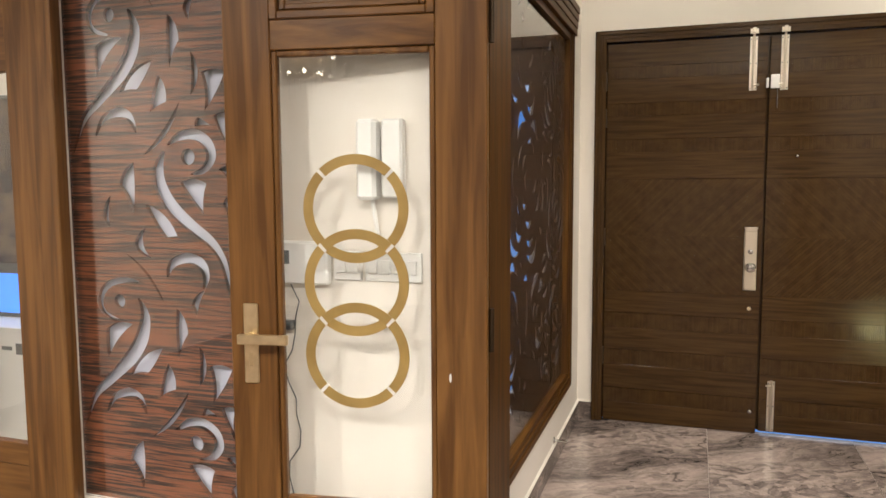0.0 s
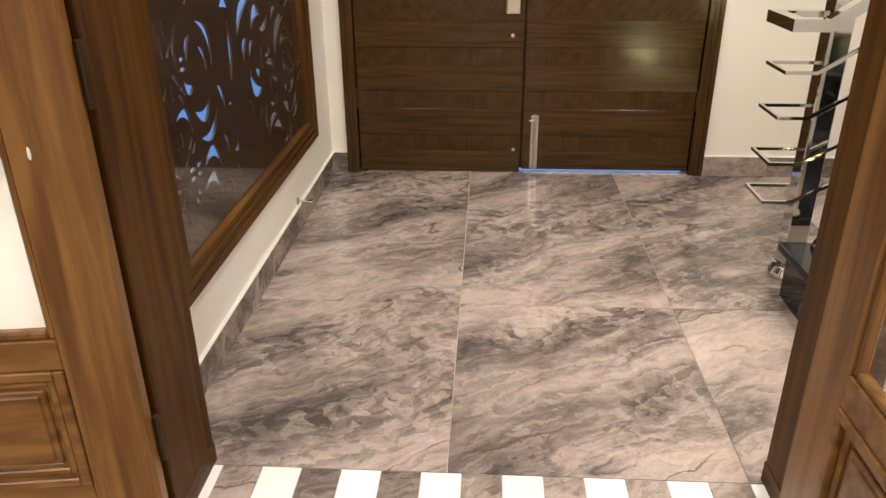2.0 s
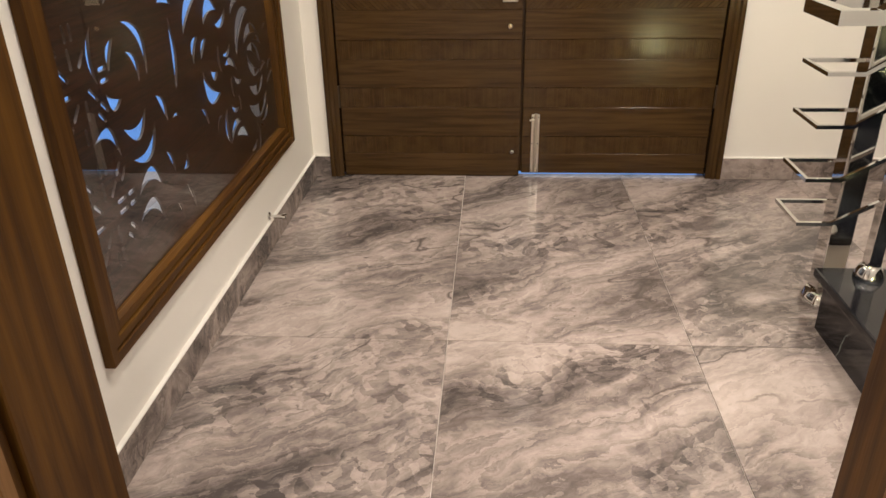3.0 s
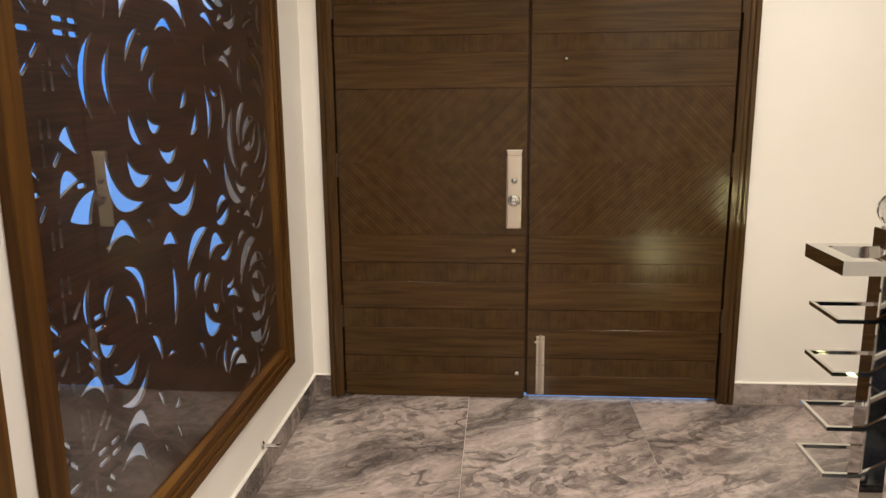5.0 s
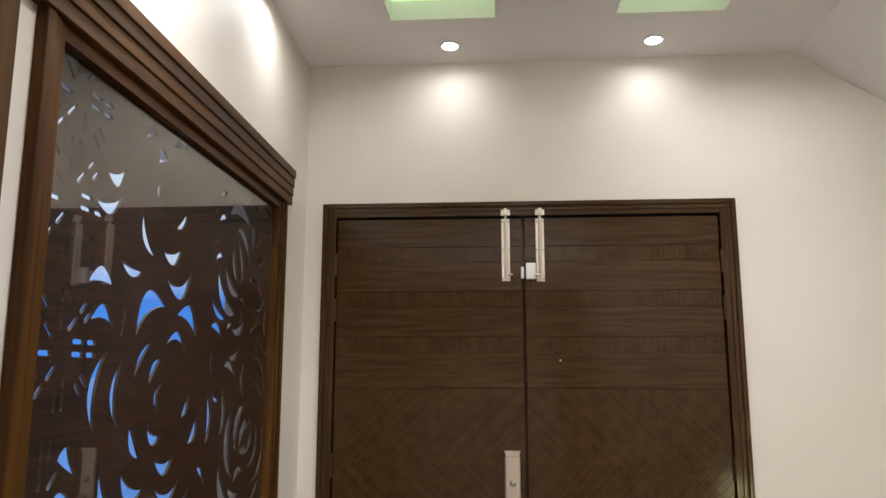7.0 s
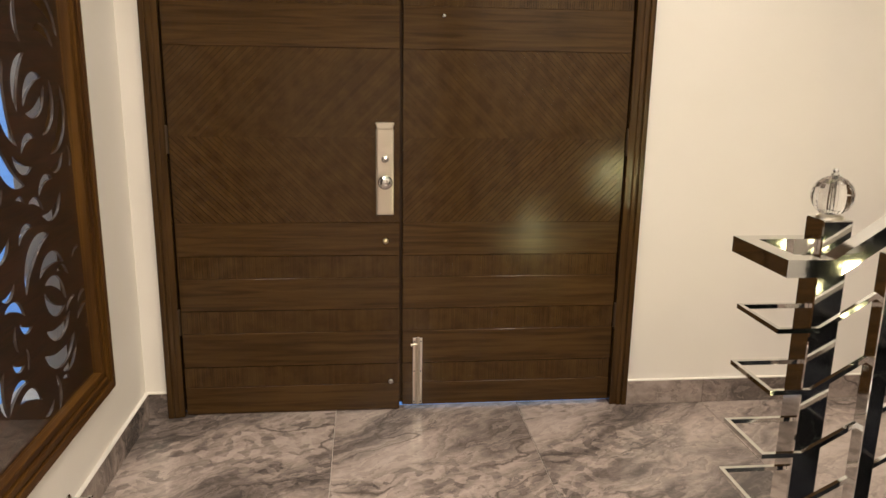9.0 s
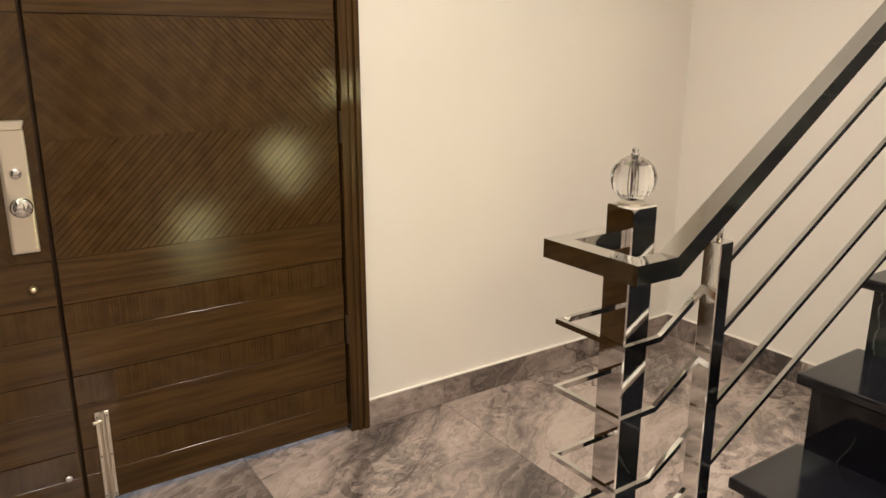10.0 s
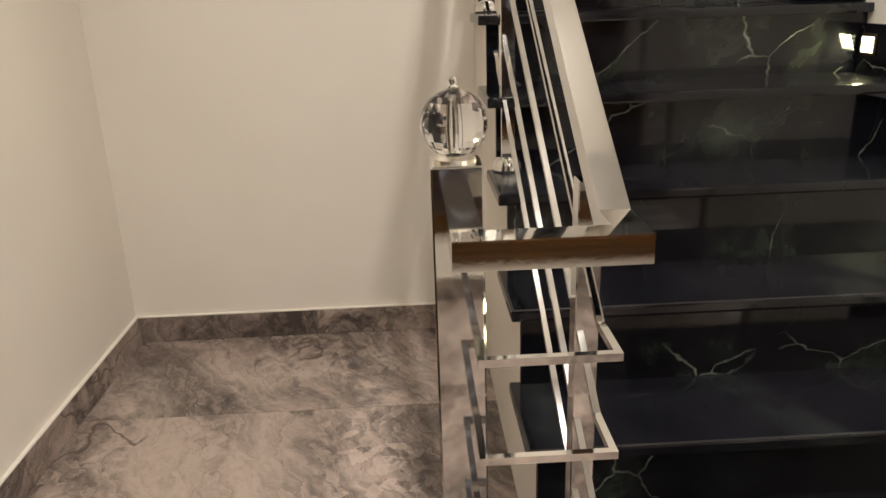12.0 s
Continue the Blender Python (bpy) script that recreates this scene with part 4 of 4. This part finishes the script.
stair = thing("staircase", (1.205, 2.8, 0), "black marble stairs with white veins and a cream side", "stairs", kind="structure")
side = bmesh.new()
for n in range(STEPS):
    (x, z), (xn, _) = step_at(n), step_at(n + 1)
    below = step_at(n - 1)[1] if n else 0.0
    last = 4.4 if n == STEPS - 1 else xn + 0.05
    part("tread", box(x, last, STAIR_S, END, z - 0.03, z, 0.007, None, 2), BLACK_TOP, stair)
    part("riser", box(x + 0.032, x + 0.05, STAIR_S, END - 0.028, below + 0.0005, z - 0.0305), BLACK, stair)
    box(x + 0.0505, 4.4 if n == STEPS - 1 else xn + 0.0500, 3.20, END - 0.03, 0, z - 0.0305, 0, side)
    part("wall_skirting", box(x + 0.052, 4.4 if n == STEPS - 1 else xn + 0.0515, STAIR_S, STAIR_S + 0.012, z + 0.0005, z + 0.155, 0.001), BLACK, stair)
part("stair_side", side, PAINT, stair, "cream painted masonry side of the stairs")

rail = thing("stair_railing", (1.325, 3.51, 0), "polished steel railing with flat handrail and thin bars", "railing")
part("newel_post", box(1.285, 1.365, 3.469, 3.549, 0, 1.092, 0.003), CHROME, rail)
SLOPE = 0.68
yr, x0, xb, xe = 3.294, 1.104, 1.20, 4.2
part("handrail", sweep([(1.284, 3.508, 1.022), (x0, 3.508, 1.022), (x0, yr, 1.022), (xb, yr, 1.022), (xe, yr, 1.022 + SLOPE * (xe - xb))], 0.045, 0.041), CHROME, rail)
for z, rise in ((0.863, 0.645), (0.707, 0.62), (0.54, 0.585), (0.394, 0.56)):
    part("bar", sweep([(1.284, 3.493, z), (1.100, 3.493, z), (1.100, yr + 0.012, z), (xb, yr + 0.012, z), (xe, yr + 0.012, z + rise * (xe - xb))], 0.011, 0.012), CHROME, rail)
for k, n in enumerate((0, 3, 5)):
    px = (1.35, 2.37, 2.90)[k]
    pz = step_at(n)[1]
    top = 1.05 + SLOPE * (px - 1.35)
    part("baluster", box(px - 0.021, px + 0.021, yr - 0.021, yr + 0.021, pz, top, 0.002), CHROME, rail)
    part("pin", rod((px, yr, top), (px, yr, 1.004 + SLOPE * (px - xb)), 0.006, 12), CHROME, rail)
    part("base_cover", lathe([(0.046, 0.0), (0.046, 0.008), (0.042, 0.022), (0.036, 0.034), (0.030, 0.044)], (px, yr, pz), 28), CHROME, rail, smooth=True)

part("base_cover", lathe([(0.074, 0.0), (0.074, 0.008), (0.070, 0.026), (0.060, 0.044), (0.056, 0.050)], (1.325, 3.509, 0.0), 32), CHROME, rail, smooth=True)

ball = thing("crystal_ball", (1.325, 3.51, 1.092), "faceted clear crystal ball on the newel post", "ornament")
part("foot", lathe([(0.034, 0.0), (0.032, 0.006), (0.020, 0.010)], (1.325, 3.51, 1.092), 24), SATIN, ball)
bm = bmesh.new()
bmesh.ops.create_uvsphere(bm, u_segments=18, v_segments=11, radius=0.052)
bmesh.ops.translate(bm, verts=bm.verts, vec=(1.325, 3.51, 1.150))
part("sphere", bm, CRYSTAL, ball)
part("spindle", rod((1.325, 3.51, 1.102), (1.325, 3.51, 1.201), 0.006, 12), CHROME, ball)
part("finial", lathe([(0.010, 0.0), (0.010, 0.004), (0.005, 0.006), (0.008, 0.012), (0.004, 0.018)], (1.325, 3.51, 1.202), 16), CHROME, ball, smooth=True)

def step_light(x, z):
    lamp = thing("step_light", (x, STAIR_S, z), "small square recessed step light with slats in the wall, lit", "wall lamp", "step lights")
    part("housing", box(x - 0.040, x + 0.040, STAIR_S + 0.0122, STAIR_S + 0.018, z - 0.034, z + 0.034, 0.002), BRONZE, lamp)
    part("lens", box(x - 0.030, x + 0.030, STAIR_S + 0.014, STAIR_S + 0.0195, z - 0.024, z + 0.024), STEP_GLOW, lamp)
    for k in (-0.014, 0.0, 0.014):
        part("slat", box(x - 0.034, x + 0.034, STAIR_S + 0.0185, STAIR_S + 0.0225, z + k - 0.002, z + k + 0.002), WHITE, lamp)
    data = bpy.data.lights.new("step_beam", "AREA")
    data.shape, data.size, data.size_y, data.energy, data.color, data.spread = "RECTANGLE", 0.066, 0.056, 2.6, (1.0, 0.90, 0.42), radians(150)
    new("step_beam", data).matrix_world = look((x, STAIR_S + 0.026, z), (x, STAIR_S + 1.0, z - 0.35))


for _x, _z in ((1.43, 0.262), (2.065, 0.700), (2.578, 1.137)):
    step_light(_x, _z)

# ---- lounge side of the partition ----
ic = thing("intercom", (-0.93, 2.0, 1.45), "white intercom handset on its wall cradle", "intercom")
part("cradle", box(-0.935, -0.872, 1.965, 2.0, 1.48, 1.70, 0.006), WHITE, ic)
part("handset", box(-1.005, -0.945, 1.945, 2.0, 1.475, 1.70, 0.010), WHITE, ic)
part("coiled_cord", rod((-0.97, 1.985, 1.475), (-0.95, 1.985, 1.34), 0.006, 10), WHITE, ic)
for _x0, _x1 in ((-1.10, -1.01), (-1.00, -0.825)):
    sw = thing("switch_plate", (_x0, 2.0, 1.24), "white wall switch plate with rocker switches", "switch", "wall switches")
    part("plate", box(_x0, _x1, 1.991, 2.0, 1.24, 1.325, 0.003), WHITE, sw)
    for i in range(2 if _x1 - _x0 < 0.1 else 4):
        part("rocker", box(_x0 + 0.012 + i * 0.04, _x0 + 0.040 + i * 0.04, 1.986, 1.9915, 1.262, 1.303, 0.002), WHITE, sw)
mb = thing("control_box", (-1.19, 2.0, 1.22), "white wall panel box with a small dark screen", "control panel")
part("case", box(-1.30, -1.11, 1.970, 2.0, 1.225, 1.352, 0.006), WHITE, mb)
part("screen", box(-1.29, -1.235, 1.967, 1.9705, 1.285, 1.325), GREY, mb)
solid("power_adapter", box(-1.295, -1.235, 1.972, 2.0, 1.085, 1.112, 0.003), GREY, "small black plug adapter on the wall", "adapter")
cu = bmesh.new()
_pts = [(-1.245 + 0.022 * math.sin(k * 0.9) + 0.01 * math.sin(k * 2.1), 1.994, 1.22 - 0.05 * k) for k in range(24)]
for a, b in zip(_pts, _pts[1:]):
    rod(a, b, 0.0022, 6, cu)
solid("loose_cable", cu, GREY, "thin grey cable hanging down the wall", "cable")

scr = thing("window_2", (-1.78, 2.0, 0.42), "glazed opening with a red-brown carved scroll screen", "window", kind="structure")


# one repeat of the scrollwork, in centimetres from the eye of its upper scroll
UNIT_X, UNIT_Z, REPEAT = -1.654, 1.608, 0.952
scrollwork = []
scrollwork += [
    disc(0.0, 0.0, 2.7),
    disc(-29.8, -48.4, 2.3),
    ribbon(((-7.7, 3.9), (-3.0, 6.7), (2.9, 7.1), (7.7, 4.0), (8.8, -0.5), (5.6, -4.4), (0.8, -5.6)), (0.6, 3.0, 3.6, 4.0, 3.6, 2.3, 0.4)),
    ribbon(((-9.2, 2.0), (-11.7, -3.9), (-10.7, -10.3), (-6.3, -16.8), (0.5, -22.3), (7.9, -27.6), (12.0, -33.4), (13.8, -40.3), (14.1, -44.6)), (0.8, 4.2, 5.1, 5.1, 4.2, 3.6, 3.0, 1.9, 0.4)),
    ribbon(((-9.8, -39.5), (-7.6, -34.9), (-1.5, -32.8), (3.7, -34.7), (5.5, -38.7), (4.2, -43.0)), (0.6, 3.0, 3.4, 3.8, 2.7, 0.8)),
    ribbon(((-21.5, -41.6), (-26.5, -41.0), (-34.0, -42.7), (-37.9, -47.6), (-36.5, -52.7), (-30.4, -54.9)), (0.6, 1.7, 2.5, 2.5, 1.9, 0.6)),
    ribbon(((-21.9, -47.1), (-19.4, -53.1), (-21.2, -60.6), (-25.9, -67.6), (-34.5, -75.4), (-42.3, -82.5), (-46.9, -93.2)), (0.6, 3.8, 5.5, 5.1, 3.6, 2.5, 0.4)),
    ribbon(((-37.1, -87.7), (-33.9, -82.3), (-27.5, -80.0), (-22.8, -81.9), (-20.5, -87.1)), (0.6, 2.1, 3.4, 2.7, 0.4)),
    ribbon(((-42.6, -12.3), (-46.3, -13.6), (-46.2, -18.7), (-40.6, -23.3), (-37.4, -26.7), (-36.5, -31.9)), (0.6, 1.9, 3.0, 3.0, 2.3, 0.4)),
    ribbon(((-54.5, -61.9), (-48.4, -60.7), (-44.1, -63.7), (-44.9, -69.4), (-54.0, -77.0)), (0.4, 1.5, 2.3, 1.9, 0.4)),
    thorn(-3.4, -8.2, 6.8, -8.6, 5.4, -18.6),
    thorn(-17.4, -15.4, -5.0, -26.0, -10.0, -26.6),
]
scrollwork += [
    thorn(-0.6, -48.3, 4.9, -43.2, 1.4, -52.4),
    thorn(-6.5, -49.8, -2.4, -58.2, -6.4, -67.3),
    thorn(-21.8, -1.5, -27.8, -9.0, -22.5, -18.8),
    thorn(-35.9, -58.4, -24.8, -56.1, -35.8, -68.7),
    thorn(-13.0, -63.7, -26.7, -73.9, -19.5, -73.0),
    thorn(-11.0, -68.6, -8.2, -77.5, -14.8, -80.8),
    thorn(14.3, -68.9, 5.6, -68.7, 6.4, -80.8),
    thorn(-50.6, -6.6, -46.7, 0.1, -38.4, -7.3),
    thorn(-53.0, -57.4, -44.0, -50.1, -39.7, -57.0),
    thorn(10.2, 12.6, 15.6, 13.5, 15.2, 2.6),
    thorn(11.6, -4.1, 15.9, -3.1, 15.7, -7.3),
    thorn(12.9, -15.2, 15.9, -12.0, 15.6, -20.6),
]
scrollwork += [
    thorn(-35.1, -20.5, -31.5, -12.4, -32.4, -23.1),
    thorn(4.2, 12.5, 3.0, 9.6, 8.8, 9.8),
    horn(-17.9, -22.9, -15.7, -33.4, -0.53, -0.13),
    horn(-26.7, -31.7, -11.4, -48.3, 0.10, -0.02),
    horn(-3.0, -77.4, -18.3, -94.6, 0.12, -0.01),
    horn(1.8, -61.7, 1.2, -75.9, 0.20, -0.05),
    horn(-51.7, -26.6, -45.9, -45.0, 0.17, 0.00),
]
sh = []
for k in range(-1, 3):
    for _l in scrollwork:
        _m = [(UNIT_X - 0.006 * k + 0.01 * a, UNIT_Z - REPEAT * k + 0.01 * b) for a, b in _l]
        if min(p[0] for p in _m) > -2.13 and max(p[0] for p in _m) < -1.43 and min(p[1] for p in _m) > 0.43 and max(p[1] for p in _m) < 2.29 and fits(_m, sh, 0.003):
            sh.append(_m)
TO_XZ = Matrix(((1, 0, 0, 0), (0, 0, 1, 2.075), (0, 1, 0, 0), (0, 0, 0, 1)))
part("carved_screen", cutout([(-2.14, 0.42), (-1.42, 0.42), (-1.42, 2.30), (-2.14, 2.30)], sh, 0.016, TO_XZ), JALI_RED, scr, "red-brown board carved with scrolls")
_g = part("pane", box(-2.135, -1.425, 2.045, 2.051, 0.425, 2.295), GLASS, scr)
_g.visible_shadow = False
# Opaque board added behind the holes, coloured like the dusk beyond.
part("frosted_backing", box(-2.135, -1.425, 2.100, 2.106, 0.425, 2.295), BACKING, scr)
part("post", box(-2.30, -2.10, 1.972, 2.02, 0, 2.40, 0.004), TEAK_V, scr)
part("post", box(-1.46, -1.36, 1.99, 2.02, 0, 2.40, 0.004), TEAK_V, scr)
sd = thing("door_2", (-2.75, 2.0, 0), "brown timber door with a clear glass pane, closed", "door", kind="structure")
part("rail", box(-3.25, -2.30, 1.98, 2.02, 0.53, 0.61, 0.003), TEAK_H, sd)
part("lower_panel", box(-3.25, -2.30, 1.99, 2.015, 0.0, 0.53, 0.003), TEAK_H, sd)
part("top_rail", box(-3.25, -2.30, 1.98, 2.02, 1.9, 2.40, 0.003), TEAK_H, sd)
_g = part("pane", box(-3.25, -2.30, 1.995, 2.001, 0.61, 1.9), GLASS, sd)
_g.visible_shadow = False

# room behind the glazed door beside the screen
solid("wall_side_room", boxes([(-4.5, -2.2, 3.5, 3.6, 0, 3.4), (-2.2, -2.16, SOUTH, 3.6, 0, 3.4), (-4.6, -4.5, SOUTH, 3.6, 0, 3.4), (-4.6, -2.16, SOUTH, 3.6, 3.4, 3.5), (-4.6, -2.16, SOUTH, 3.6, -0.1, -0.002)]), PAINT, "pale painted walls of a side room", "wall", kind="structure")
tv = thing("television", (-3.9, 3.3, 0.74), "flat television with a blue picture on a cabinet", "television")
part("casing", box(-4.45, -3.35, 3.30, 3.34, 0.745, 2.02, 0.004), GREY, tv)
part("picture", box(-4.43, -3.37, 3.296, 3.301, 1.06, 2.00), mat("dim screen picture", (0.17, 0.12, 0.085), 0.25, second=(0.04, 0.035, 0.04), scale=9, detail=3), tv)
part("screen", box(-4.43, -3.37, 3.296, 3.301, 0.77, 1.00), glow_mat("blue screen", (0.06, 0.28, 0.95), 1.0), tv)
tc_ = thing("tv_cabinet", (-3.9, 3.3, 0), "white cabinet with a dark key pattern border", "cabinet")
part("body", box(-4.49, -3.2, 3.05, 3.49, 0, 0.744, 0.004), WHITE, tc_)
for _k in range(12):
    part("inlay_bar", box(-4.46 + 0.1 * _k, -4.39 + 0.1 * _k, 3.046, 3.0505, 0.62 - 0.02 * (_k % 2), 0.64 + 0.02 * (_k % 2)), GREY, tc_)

# chandelier of the lounge
CX, CY = -1.76, -1.20
ch = thing("chandelier", (CX, CY, 2.1), "lit crystal drop chandelier hanging in the lounge", "chandelier")
part("rod", rod((CX, CY, 2.45), (CX, CY, TOP), 0.008, 12), BRASS, ch)
part("canopy", lathe([(0.07, -0.03), (0.07, 0.0)], (CX, CY, TOP), 28), BRASS, ch)
for _r, _z, _n in ((0.27, 2.44, 22), (0.20, 2.33, 16), (0.11, 2.23, 9)):
    part("ring", lathe([(_r + 0.008, 0.0), (_r + 0.008, 0.014), (_r - 0.008, 0.014)], (CX, CY, _z), 36), BRASS, ch)
    for _k in range(_n):
        _a = 2 * math.pi * _k / _n
        _p = Vector((CX + _r * math.cos(_a), CY + _r * math.sin(_a), _z))
        part("crystal_drop", rod(_p - Vector((0, 0, 0.15)), _p, 0.004, 6, None, 0.014), CRYSTAL, ch)
        if _k % 2 == 0:
            _b = bmesh.new()
            bmesh.ops.create_icosphere(_b, subdivisions=2, radius=0.016)
            bmesh.ops.translate(_b, verts=_b.verts, vec=_p + Vector((0, 0, 0.03)))
            part("bulb", _b, BULB, ch, smooth=True)

# ---- floor pieces ----
def tile(x0, x1, y0, y1, parent, material=None, name="tile"):
    part(name, box(x0 + 0.0012, x1 - 0.0012, y0 + 0.0012, y1 - 0.0012, -0.0035, 0.0, 0.0006), material or MARBLE, parent)


for i in range(-1, 5):
    for j in (0, 1):
        a0, a1 = max(WEST, 0.8 * i + (0.046 if i > 1 else 0)), min(4.4, 0.8 * (i + 1) + (0.046 if i > 0 else 0))
        b0, b1 = (2.265, 3.2) if j == 0 else (3.2, NORTH + 0.05)
        tile(a0, a1, b0, b1, floor)
for i in range(-6, 6):
    for j in range(-4, 2):
        tile(max(-4.5, 0.8 * i), min(4.6, 0.8 * (i + 1)), max(-5.0, 1.6 * j - 1.2), min(1.99, 1.6 * j + 0.4), floor)
x = -0.720
k = 0
while x < 0.845:
    tile(max(x, -0.64), min(x + 0.1085, 0.845), 1.99, 2.264, floor, MARBLE if k % 2 else IVORY, "threshold_tile") if x + 0.1085 > -0.63 else None
    x += 0.1085
    k += 1
